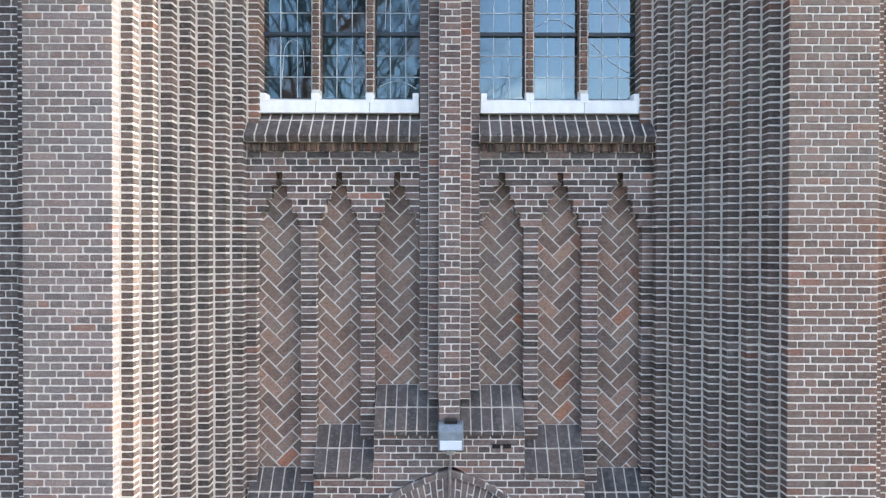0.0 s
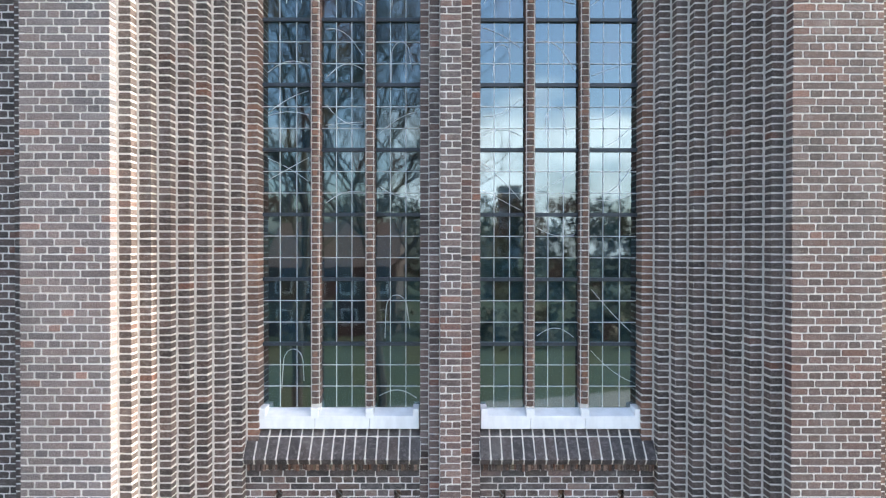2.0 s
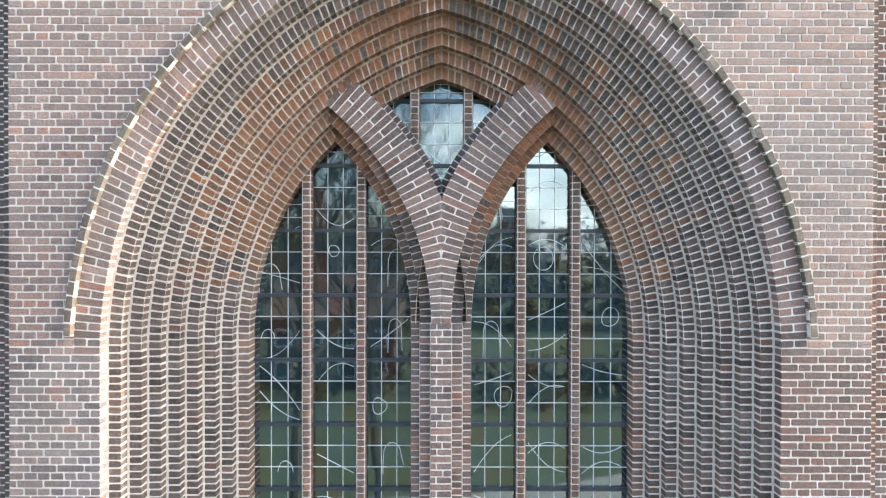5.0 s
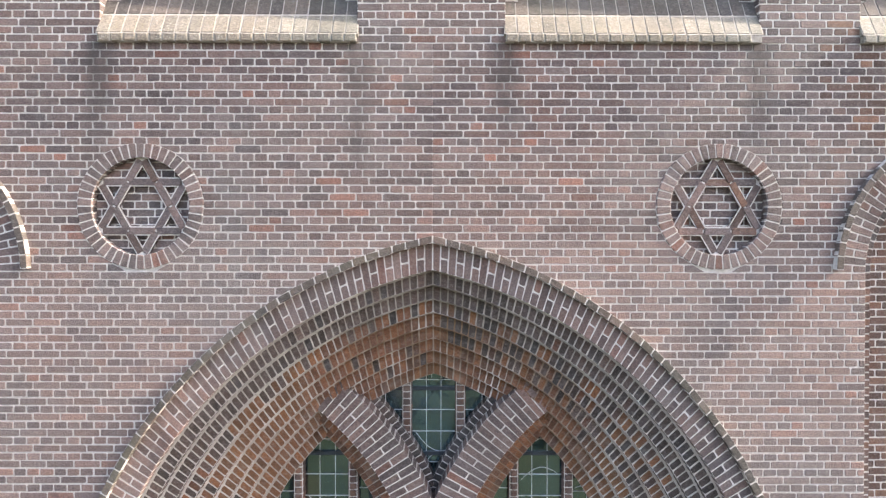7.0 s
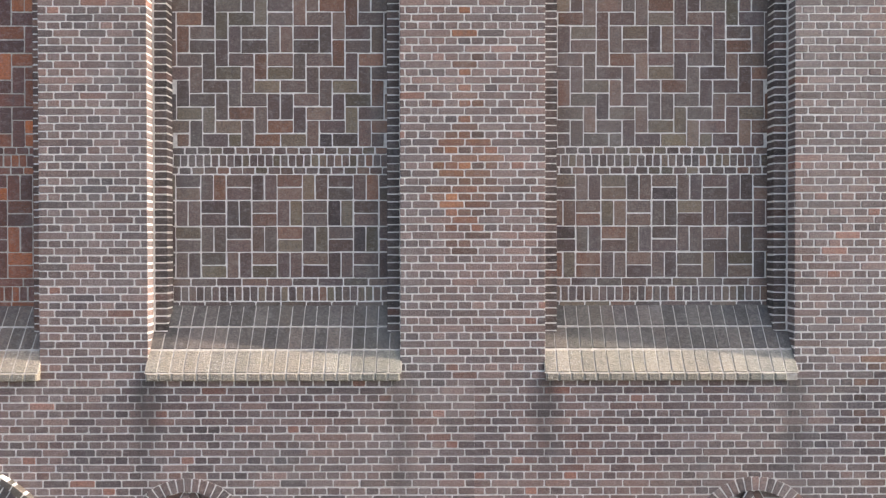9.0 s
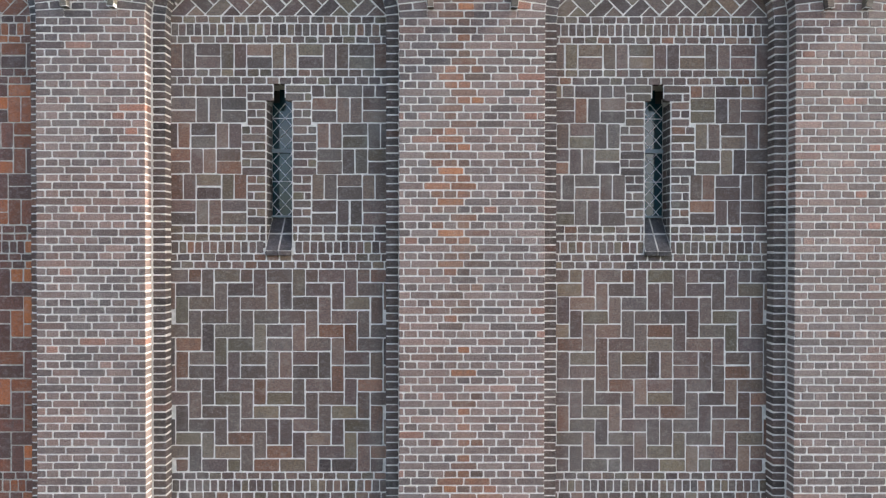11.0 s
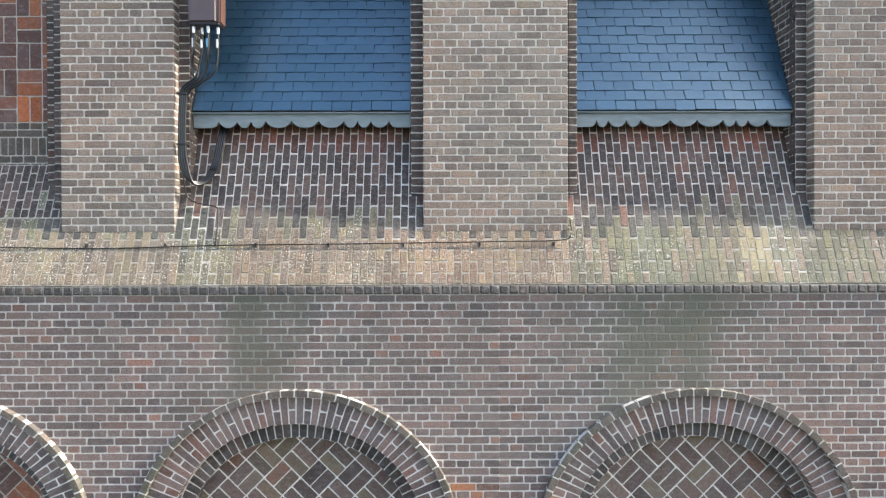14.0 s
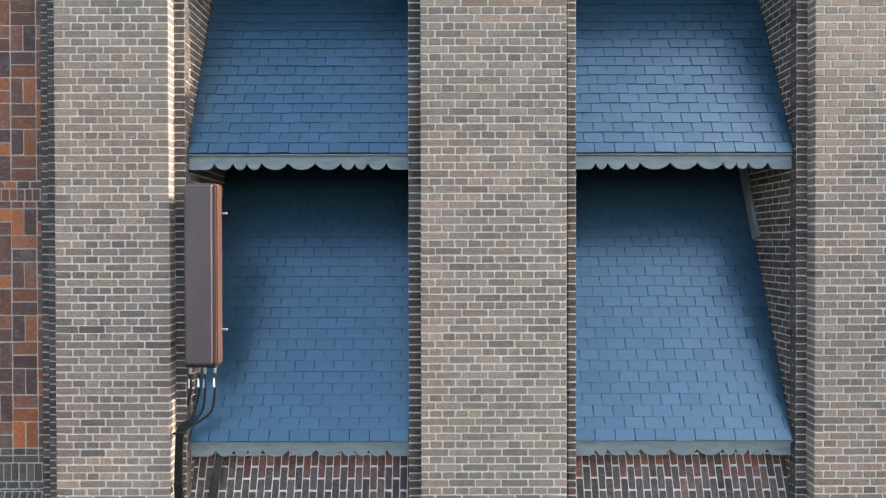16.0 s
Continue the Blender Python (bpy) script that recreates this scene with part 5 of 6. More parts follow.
def sloped_field(ms, sh, x0, x1, p0, p1, rows, pitch, mat_at, stagger=0.0, depth=0.05, bev=0.0035, bed=0.004, gap=0.0048):
    """Long bricks laid up a slope from p0 to p1, given as (y, z)."""
    p0, p1 = V(p0), V(p1)
    nn = V((0.0, -(p1 - p0)[1], (p1 - p0)[0]))
    nn /= np.linalg.norm(nn)
    cols = max(1, int(round((x1 - x0) / pitch)))
    for i in range(cols):
        u0, u1 = x0 + (x1 - x0) * i / cols + gap, x0 + (x1 - x0) * (i + 1) / cols - gap
        sft = stagger * (i % 2)
        cuts = [0.0] + [(r + sft) / rows for r in range(0 if sft else 1, rows)] + [1.0]
        for f0, f1 in zip(cuts[:-1], cuts[1:]):
            if f1 - f0 < 0.2 / rows:
                continue
            q0, q1 = p0 + (p1 - p0) * f0, p0 + (p1 - p0) * f1
            d = (q1 - q0) / np.linalg.norm(q1 - q0) * 0.0064
            q0, q1 = q0 + d, q1 - d
            lift = nn * rng.uniform(-0.001, 0.001)
            ms.add([(u0, q0[0] + lift[1], q0[1] + lift[2]), (u1, q0[0] + lift[1], q0[1] + lift[2]), (u1, q1[0] + lift[1], q1[1] + lift[2]), (u0, q1[0] + lift[1], q1[1] + lift[2])], nn, depth, bev, mat_at((u0 + u1) / 2, (q0[1] + q1[1]) / 2))
    c = nn * bed
    sh.poly([(x0, p0[0] - c[1], p0[1] - c[2]), (x1, p0[0] - c[1], p0[1] - c[2]), (x1, p1[0] - c[1], p1[1] - c[2]), (x0, p1[0] - c[1], p1[1] - c[2])])


def niche(c, a, mat, slit, tag):
    ai, bi = a - 0.117, NB - 0.14
    sh = Sheet()
    ms = Masonry(None, M_JAMB_SHADED if mat is not M_ORANGE else M_RED, 50, (c, 0.1, 22))
    arch_strips(ms, sh, c, a, ai, NB, bi, NZS, 16.98, 0.109, 0.14)
    ms.owner = sh.make(f"trim_niche_order_{tag}", M_MORTAR, "set-back brick order inside a round-arched niche", "arch order")
    ms.finish()
    head_ring(c, a, NB, NZS, f"trim_niche_arch_{tag}", f"trim_niche_drip_{tag}", 0.06, 0.232)
    # back panel
    y = 0.218
    sh = Sheet()
    ms = Masonry(None, mat, 230 if slit else 60, (c, y, 20.6))
    xa, xb = c - ai - 0.01, c + ai + 0.01
    rows = []

    def band(z, soldiers):
        rows.extend(strip_row(xa, xb, z, 0.064, HD, c))
        rows.extend(strip_row(xa, xb, z + 0.064, 0.107, 0.066, c))
        rows.extend(strip_row(xa, xb, z + 0.171, 0.064, HD, c + 0.05))

    rows += strip_row(xa, xb, 17.45, 0.07, ST, c)
    rows += strip_row(xa, xb, 17.52, 0.13, 0.066, c)
    rows += strip_row(xa, xb, 17.65, 0.07, ST, c + 0.1)
    low = -0.03 if c < 0 else -0.078
    rows += [(r[0] + c + low, r[1], r[2] + c + low, r[3]) for r in basket(-ai - 0.2, ai + 0.2, 17.72, 4, 0.2225, 1)]
    band(18.61, True)
    for r in star_weave(9, 8, 7):
        rows.append((c + r[0] * 0.1112, max(19.765 + r[1] * (0.1181 if r[1] > 0 else 0.1148), 18.846), c + r[2] * 0.1112, min(19.765 + r[3] * (0.1181 if r[3] > 0 else 0.1148), 20.592)))
    rows += strip_row(xa, xb, 20.592, 0.066, HD, c + 0.03)
    band(20.658, True)
    rows += strip_row(xa, xb, 20.896, 0.068, HD, c + 0.05)
    sx = c if c < 0 else c - 0.027
    hs, tooth = (0.114, (0.276, 0.276, 0.322, 0.322, 0.276, 0.276)) if slit else (0.0, (0.0, 0.0, 0.045, 0.045, 0.0, 0.0))
    # pairs of bricks laid outwards from the slit, five rows and a cut one
    for row in range(6):
        zb, zt = 20.966 + row * 0.2185, 20.966 + min(row + 1, 5.5) * 0.2185
        for s in (-1, 1):
            for col in range(5):
                e0 = tooth[row] + col * 0.2175
                if e0 > ai + 0.06:
                    break
                if (row + col) % 2:
                    cells = [(e0, zb, e0 + HD, zt), (e0 + HD, zb, e0 + 0.2175, zt)]
                elif row == 5:
                    cells = [(e0, zb, e0 + 0.2175, zt)]
                else:
                    cells = [(e0, zb, e0 + 0.2175, (zb + zt) / 2), (e0, (zb + zt) / 2, e0 + 0.2175, zt)]
                rows += [(min(sx + s * p, sx + s * q), za, max(sx + s * p, sx + s * q), zc) for p, za, q, zc in cells]
    rows += strip_row(xa, xb, 22.168, 0.067, HD, c)
    rows += strip_row(xa, xb, 22.235, 0.067, HD, c + 0.05)
    rows += [(r[0] + c - 0.06, r[1], r[2] + c - 0.06, r[3]) for r in basket(-ai - 0.2, ai + 0.3, 22.302, 1, 0.216, 1)]
    band(22.518, True)
    if slit:
        rows = [q for r in rows for q in ([r] if r[3] < 20.73 or r[1] > 20.96 or r[2] < sx - hs or r[0] > sx + hs else [(r[0], r[1], sx - hs, r[3])] if r[0] < sx - hs - 0.02 else [(sx + hs, r[1], r[2], r[3])] if r[2] > sx + hs + 0.02 else [])]
        # coursed brick each side of the slit, toothed into the panel
        for j in range(17):
            z = 20.969 + j * 0.0705
            w = tooth[min(5, int((z + 0.03 - 20.966) / 0.2185))]
            e = hs if z < 22.0 else 0.05
            for s in (-1, 1):
                m = hs + (w - hs) * (0.5 if j % 4 == 1 else 0.62)
                cells = [(e, m), (m, w)] if j % 2 else [(e, w)]
                rows += [(min(sx + s * p, sx + s * q), z, max(sx + s * p, sx + s * q), z + 0.0705) for p, q in cells]
    flat(ms, rows, y, rect(xa, xb, 17.4, 22.757), 0, (0, 0), 0.05)
    # tympanum in diagonal herringbone
    dome = [(c + (ai + 0.01) * math.cos(t), 22.757 + (bi - 0.085) * math.sin(t)) for t in np.linspace(0, math.pi, 24)]
    flat(ms, [r for r in basket(-1.7, 1.7, -7 * ST, 14, ST, 1)], y, dome, radians(45), (c - 0.17, 23.228), 0.04)
    if slit:
        eb = hs - 0.005
        for p0, p1, z0, z1 in ((xa, sx - eb, 17.3, 22.7), (sx + eb, xb, 17.3, 22.7), (sx - eb, sx + eb, 17.3, 20.72), (sx - eb, sx + eb, 22.175, 22.7), (sx - eb, sx - 0.047, 22.055, 22.175), (sx + 0.047, sx + eb, 22.055, 22.175)):
            sh.poly([(p0, y + 0.004, z0), (p1, y + 0.004, z0), (p1, y + 0.004, z1), (p0, y + 0.004, z1)])
        sh.poly([(d[0], y + 0.004, d[1]) for d in [(c + ai * 1.05 * math.cos(t), 22.7 + (bi + 0.02) * math.sin(t)) for t in np.linspace(0, math.pi, 20)]])
        # reveals of the slit
        for s in (-1, 1):
            z = 20.757
            j = 0
            while z < 22.02:
                yc = [y + 0.0, y + 0.11, y + 0.205] if j % 2 else [y, y + 0.205]
                for ya, yb in zip(yc[:-1], yc[1:]):
                    # slit reveals in the dark jamb brick, recess shade included in its colour
                    ms.add([(sx + s * hs, ya + 0.005, z + 0.005), (sx + s * hs, yb - 0.005, z + 0.005), (sx + s * hs, yb - 0.005, z + 0.064), (sx + s * hs, ya + 0.005, z + 0.064)], V((-s, 0, 0.0)), 0.04, 0.004, M_JAMB_SHADED)
                z += 0.0705
                j += 1
            sh.poly([(sx + s * (hs + 0.004), y, 20.7), (sx + s * (hs + 0.004), y + 0.34, 20.7), (sx + s * (hs + 0.004), y + 0.34, 22.1), (sx + s * (hs + 0.004), y, 22.1)])
        sh.box(sx - 0.12, sx + 0.12, y + 0.02, y + 0.35, 22.176, 22.25)
    else:
        sh.poly([(xa, y + 0.004, 17.3), (xb, y + 0.004, 17.3), (xb, y + 0.004, NZS), (xa, y + 0.004, NZS)])
        sh.poly([(d[0], y + 0.004, d[1]) for d in [(c + ai * 1.05 * math.cos(t), NZS + (bi + 0.05) * math.sin(t)) for t in np.linspace(0, math.pi, 20)]])
    ms.owner = sh.make(f"wall_niche_panel_{tag}", M_MORTAR if mat is not M_ORANGE else M_MORTAR_MID, "blind niche panel of grey-brown bricks in woven and herringbone bands" if mat is not M_ORANGE else "blind niche panel of orange and dark red bricks in woven bands", "wall panel")
    ms.finish()
    # sloped sill
    sh = Sheet()
    ms = Masonry(None, M_COPING, 60, (c, 0, 17))
    sloped_field(ms, sh, c - a - 0.012, c + a + 0.012, (-0.048, 16.955), (0.222, 17.495), 3, 0.104, lambda x, z: M_LEDGE if z < 17.14 else M_SILL, 0.0, 0.06, 0.005, 0.004, 0.0034)
    for r in strip_row(c - a, c + a, 16.89, 0.06, 0.104, c - a):
        if r[2] < c + a + 0.02:
            ms.add([(r[0] + 0.003, -0.05, 16.892), (r[2] - 0.003, -0.05, 16.892), (r[2] - 0.003, -0.05, 16.955), (r[0] + 0.003, -0.05, 16.955)], OUT, 0.1, 0.008, M_LEDGE)
    sh.poly([(c - a, -0.042, 16.892), (c + a, -0.042, 16.892), (c + a, 0.03, 16.892), (c - a, 0.03, 16.892)])
    sh.poly([(c - a, -0.042, 16.892), (c + a, -0.042, 16.892), (c + a, -0.042, 16.95), (c - a, -0.042, 16.95)])
    ms.owner = sh.make(f"trim_niche_sill_{tag}", M_MORTAR_MID, "steep brick sill with a pale lichened front edge", "sill")
    ms.finish()
    if slit:
        win = tagged(new(f"window_slit_{tag}"), "narrow slit window with diamond leaded glass", "window", kind="structure")
        yg = y + 0.21
        for za, zb, hw in ((21.03, 22.055, hs), (22.055, 22.176, 0.05)):
            link_mesh("pane", [(sx - hw, yg, za), (sx + hw, yg, za), (sx + hw, yg, zb), (sx - hw, yg, zb), (sx - hw, yg + 0.006, za), (sx + hw, yg + 0.006, za), (sx + hw, yg + 0.006, zb), (sx - hw, yg + 0.006, zb)],
                      [(0, 1, 2, 3), (7, 6, 5, 4), (0, 4, 5, 1), (1, 5, 6, 2), (2, 6, 7, 3), (3, 7, 4, 0)], M_SLITGLASS, win)
        bm = bmesh.new()
        n = 8
        h = 1.02 / n
        for i in range(n):
            za = 21.03 + i * h
            for x0, x1 in ((-hs, 0.0), (0.0, hs)):
                zz = (za, za + h) if i % 2 else (za + h, za)
                if x0 == 0.0:
                    zz = zz[::-1]
                add_bar(bm, (sx + x0, zz[0]), (sx + x1, zz[1]), 0.005, yg - 0.006, yg)
                add_bar(bm, (sx + x0, zz[1]), (sx + x1, zz[0]), 0.005, yg - 0.006, yg)
        for za in (21.36, 21.92):
            add_bar(bm, (sx - hs, za), (sx + hs, za), 0.007, yg - 0.008, yg)
        part("lead_lines", bm, M_LEAD, win, "fine diamond lead lattice")
        for zb in (21.63, 21.05):
            bm = bmesh.new()
            add_bar(bm, (sx - hs, zb), (sx + hs, zb), 0.034 if zb > 21.5 else 0.02, yg - 0.03, yg - 0.002)
            part("saddle_bar", bm, M_BOARD, win, "grey iron bar across the slit")
        # added near-black block in place of the unlit space behind the slit
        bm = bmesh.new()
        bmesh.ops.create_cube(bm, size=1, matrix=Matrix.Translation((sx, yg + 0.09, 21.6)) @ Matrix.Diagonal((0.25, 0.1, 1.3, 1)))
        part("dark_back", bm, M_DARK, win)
        sh = Sheet()
        ms = Masonry(None, M_COPING, 10, (sx, y, 20.8))
        sloped_field(ms, sh, sx - hs, sx + hs, (y - 0.035, 20.745), (yg, 21.05), 2, 0.114, lambda x, z: None, 0.0, 0.05, 0.006)
        for s in (0, 1):
            ms.add([(sx - hs + 0.002 + s * hs, y - 0.037, 20.705), (sx - 0.004 + s * hs, y - 0.037, 20.705), (sx - 0.004 + s * hs, y - 0.037, 20.745), (sx - hs + 0.002 + s * hs, y - 0.037, 20.745)], OUT, 0.06, 0.006)
        sh.box(sx - hs + 0.004, sx + hs - 0.004, y - 0.02, y + 0.19, 20.71, 20.74)
        ms.owner = tagged(sh.make("slit_sill", M_MORTAR_MID, "small sloped sill of dark glazed bricks under a slit", "sill"), group="sills of the slit windows")
        ms.finish()


niche(NIC[0][0], NIC[0][1], M_PANEL, True, "left")
niche(NIC[1][0], NIC[1][1], M_PANEL, True, "right")
niche(NEB[0][0], NEB[0][1], M_ORANGE, False, "far_left")
niche(NEB[1][0], NEB[1][1], M_PANEL, False, "far_right")

# side portals, seen at the margins
for (c, a), tag in zip(LOWN, ("left", "right")):
    sh = Sheet()
    ms = Masonry(None, M_RED if tag == "right" else M_JAMB_SHADED, 25, (c, 0, 13))
    arch_strips(ms, sh, c, a, a - 0.115, a, a - 0.115, LOWZ, ZLOW, 0.109, 0.14)
    bond(ms, sh, ZLOW, LOWZ + a - 0.1, lambda z: [(max(u, -4.2), min(w, 4.2)) for u, w in ([(c - a + 0.1, c + a - 0.1)] if z < LOWZ else [d for d in [disc((c, LOWZ), a - 0.1, z)] if d]) if max(u, -4.2) < min(w, 4.2) - 0.03], 0.218, 0.05, 0)
    sh.poly([(4.15 * np.sign(c), 0.235, 0), (5.6 * np.sign(c), 0.235, 0), (5.6 * np.sign(c), 0.235, 16.5), (4.15 * np.sign(c), 0.235, 16.5)])
    ms.owner = sh.make(f"wall_side_recess_{tag}", M_MORTAR, "recessed brick field of the neighbouring round arch", "wall")
    ms.finish()
    head_ring(c, a, a, LOWZ, f"trim_side_arch_{tag}", f"trim_side_drip_{tag}", 0.02)

# ---- weathered slope below the belfry ----
SL0, SLT = (-0.004, 24.722), 71.0


def slope_y(z):
    return SL0[0] + (z - SL0[1]) / math.tan(radians(SLT))


PIERY = slope_y(25.15)


def slope_mat(x, z):
    # dark above, pale below: the edge of sun and shade painted brick by brick
    f = (z - 25.12) * 2.6 + rng.uniform(-0.3, 0.3) + 0.12 * math.sin(x * 2.1)
    if f > 0.5:
        if z > 25.85:
            return M_DAMP_RED
        return M_DAMP_SHADED if z > 25.35 or rng.random() < 0.6 else M_COPING
    if z > 25.18:
        return M_GREEN if rng.random() < 0.6 else M_MOSS
    if 1.73 < x < 1.80 and z > 24.85 or 2.03 < x < 2.24 and 24.88 < z < 25.12 or 1.94 < x < 2.0 and z < 24.87:
        return M_PALE
    return M_MOSS if x > 0.6 and rng.random() < 0.7 or -2.6 < x < -2.2 else M_SUNLIT_LICHEN


sh = Sheet()
ms = Masonry(None, M_SUNLIT_LICHEN, 160, (-0.5, 0.05, 24.8))
for xa, xb in ((-5.6, -2.69), (-0.615, 0.587), (2.643, 5.6)):
    sloped_field(ms, sh, xa, xb, SL0, (slope_y(25.28), 25.28), 3, 0.0645, slope_mat, 0.5, 0.05, 0.0035, 0.003, 0.0034)
for r in strip_row(-5.6, 5.6, 24.642, 0.072, HD * 0.72, 0):
    ms.add([(r[0] + 0.003, -0.014, 24.645), (r[2] - 0.003, -0.014, 24.645), (r[2] - 0.003, -0.012, 24.714), (r[0] + 0.003, -0.012, 24.714)], OUT, 0.1, 0.010, M_COPING)
sh.poly([(-5.6, -0.004, 24.635), (5.6, -0.004, 24.635), (5.6, -0.004, 24.716), (-5.6, -0.004, 24.716)])
ms.owner = sh.make("trim_weathered_slope", M_MORTAR_OLD, "steep brick weathering with yellow-green lichen", "weathering")
ms.finish()

PIERS = [(-3.63, -2.69), (-0.615, 0.587), (2.643, 3.60)]
BAYS = [(-2.69, -0.615), (0.587, 2.643)]
LIN = [(-2.60, -0.722), (0.690, 2.552)]
for (a, b), tag in zip(BAYS, ("left", "right")):
    sh = Sheet()
    ms = Masonry(None, M_DAMP_SHADED, 110, ((a + b) / 2, 0.3, 25.6))
    sloped_field(ms, sh, a, b, SL0, (slope_y(26.4), 26.4), 9, 0.0645, slope_mat, 0.5, 0.05, 0.0035, 0.003, 0.0034)
    ms.owner = sh.make(f"trim_bay_slope_{tag}", M_MORTAR_SLOPE, "damp brick slope under the belfry louvres, toned darker for their shade", "weathering")
    ms.finish()


# ---- belfry piers ----
def side_bond(ms, sh, x, nx, y0, y1, z0, z1, mat=None, cut_at=None):
    """Coursed bricks on a return face that looks along x."""
    for j in range(int(round(z0 / CO)), int(round(z1 / CO))):
        p = ST if j % 2 == 0 else HD
        off = y0 + (HD * (j // 2 % 2) - ST if j % 2 == 0 else -HD / 2)
        ya = off
        lo = max(y0, cut_at(j * CO)) if cut_at else y0
        hi = y1
        while ya < hi:
            q0, q1 = max(ya, lo) + 0.005, min(ya + p, hi) - 0.005
            if q1 - q0 > 0.02:
                ms.add([(x, q0, j * CO + 0.0055), (x, q1, j * CO + 0.0055), (x, q1, (j + 1) * CO - 0.0055), (x, q0, (j + 1) * CO - 0.0055)], V((nx, 0, 0.0)), 0.05, 0.004, mat)
            ya += p
    sh.poly([(x - nx * 0.005, y0, z0), (x - nx * 0.005, y1, z0), (x - nx * 0.005, y1, z1), (x - nx * 0.005, y0, z1)])


BTOP = 30.6
for (a, b), tag in zip(PIERS, ("left", "centre", "right")):
    sh = Sheet()
    ms = Masonry(None, M_TAN, 150, ((a + b) / 2, 0, 27))
    bond(ms, sh, 25.088, BTOP, lambda z: [(a, b)], PIERY, 0.11, 0.12, 0.05)
    sh.box(a + 0.02, b - 0.02, PIERY + 0.06, 1.9, 25.0, BTOP)
    # set-back strips and deep returns beside the louvred bays, recess shade in their brick colour
    for (ba, bb), (la, lb) in zip(BAYS, LIN):
        for edge, inner, s in ((ba, la, 1), (bb, lb, -1)):
            if abs(edge - (a if s < 0 else b)) < 0.01:
                xs = sorted((edge, inner))
                n = int((BTOP - 25.1) / CO)
                for i in range(n):
                    zb = 25.1 + i * CO
                    yy = PIERY + 0.109 + rng.uniform(-0.002, 0.002)
                    if slope_y(zb + 0.03) < PIERY + 0.15:
                        ms.add([(xs[0] + 0.001, yy, zb + 0.0055), (xs[1] - 0.001, yy, zb + 0.0055), (xs[1] - 0.001, yy, zb + CO - 0.0055), (xs[0] + 0.001, yy, zb + CO - 0.0055)], OUT, 0.1, mat=M_JAMB_SHADED)
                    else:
                        ms.add([(xs[0] + 0.001, yy, zb + 0.0055), (xs[1] - 0.001, yy, zb + 0.0055), (xs[1] - 0.001, yy, zb + CO - 0.0055), (xs[0] + 0.001, yy, zb + CO - 0.0055)], OUT, 0.1, mat=M_JAMB_SHADED)
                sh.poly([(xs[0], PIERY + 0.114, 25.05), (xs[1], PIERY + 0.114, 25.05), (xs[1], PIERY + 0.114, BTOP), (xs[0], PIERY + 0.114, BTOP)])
                side_bond(ms, sh, inner, s, PIERY + 0.115, 1.55, 25.6, BTOP, M_JAMB_SHADED)
    ms.owner = sh.make(f"wall_belfry_pier_{tag}", M_MORTAR_TAN, "tall brick belfry pier standing on the weathered slope", "pier")
    ms.finish()
sh = Sheet()
ms = Masonry(None, M_ORANGE, 90, (-3.9, 0.36, 27))
yp = PIERY + 0.218
rows = [r for r in basket(-6, -3.6, 26.116, 9, 0.2293)]
rows += strip_row(-5.6, -3.6, 28.18, 0.064, HD, 0) + strip_row(-5.6, -3.6, 28.244, 0.107, 0.066, 0) + strip_row(-5.6, -3.6, 28.351, 0.064, HD, 0.05)
rows += basket(-6, -3.6, 28.415, 9, 0.2225, 1)
flat(ms, rows, yp, rect(-5.6, -3.84, 26.1, BTOP), 0, (0, 0), 0.05)
for r in strip_row(-5.6, -3.84, 25.70, 0.064, HD, 0) + strip_row(-5.6, -3.84, 25.764, 0.064, HD, 0.05) + strip_row(-5.6, -3.84, 25.828, 0.16, 0.066, 0) + strip_row(-5.6, -3.84, 25.988, 0.064, ST, 0) + strip_row(-5.6, -3.84, 26.052, 0.064, HD, 0):
    x1 = min(r[2], -3.84)
    if x1 - r[0] > 0.03:
        ms.add([(r[0] + 0.005, yp, r[1] + 0.005), (x1 - 0.005, yp, r[1] + 0.005), (x1 - 0.005, yp, r[3] - 0.005), (r[0] + 0.005, yp, r[3] - 0.005)], OUT, 0.05, mat=M_GREEN)
for x0, x1, y in ((-3.735, -3.63, PIERY + 0.075), (-3.84, -3.735, PIERY + 0.15)):
    for i in range(int((BTOP - 25.1) / CO)):
        zb = 25.1 + i * CO
        ms.add([(x0, y, zb + 0.0055), (x1, y, zb + 0.0055), (x1, y, zb + CO - 0.0055), (x0, y, zb + CO - 0.0055)], OUT, 0.09, mat=M_JAMB_SHADED)
    sh.box(x0 + 0.004, x1, y + 0.006, y + 0.3, 25.1, BTOP)
sh.poly([(-5.6, yp + 0.005, 25.2), (-3.8, yp + 0.005, 25.2), (-3.8, yp + 0.005, BTOP), (-5.6, yp + 0.005, BTOP)])
sloped_field(ms, sh, -5.6, -3.63, (slope_y(25.28) + 0.004, 25.28), (slope_y(25.75) + 0.004, 25.75), 3, 0.0645, slope_mat, 0.5)
ms.owner = sh.make("wall_belfry_panel_far_left", M_MORTAR_MID, "blind belfry panel of glossy orange and dark red bricks", "wall panel")
ms.finish()
sh = Sheet()
sh.box(3.6, 5.6, PIERY + 0.02, 1.9, 25.0, BTOP)
sh.box(-5.6, 5.6, 0.3, 2.3, BTOP, BTOP + 0.3)
sh.make("wall_belfry_end", M_HOUSE, "plain brick end of the belfry wall", "wall")

# ---- slate louvres with scalloped boards ----
LSL = radians(69)
CUSP = [(0.115, 0.200, 0.262, 0.330, 0.450, 0.575, 0.692, 0.755, 0.815, 0.900), (0.095, 0.150, 0.235, 0.300, 0.440, 0.565, 0.685, 0.745, 0.800, 0.890)]


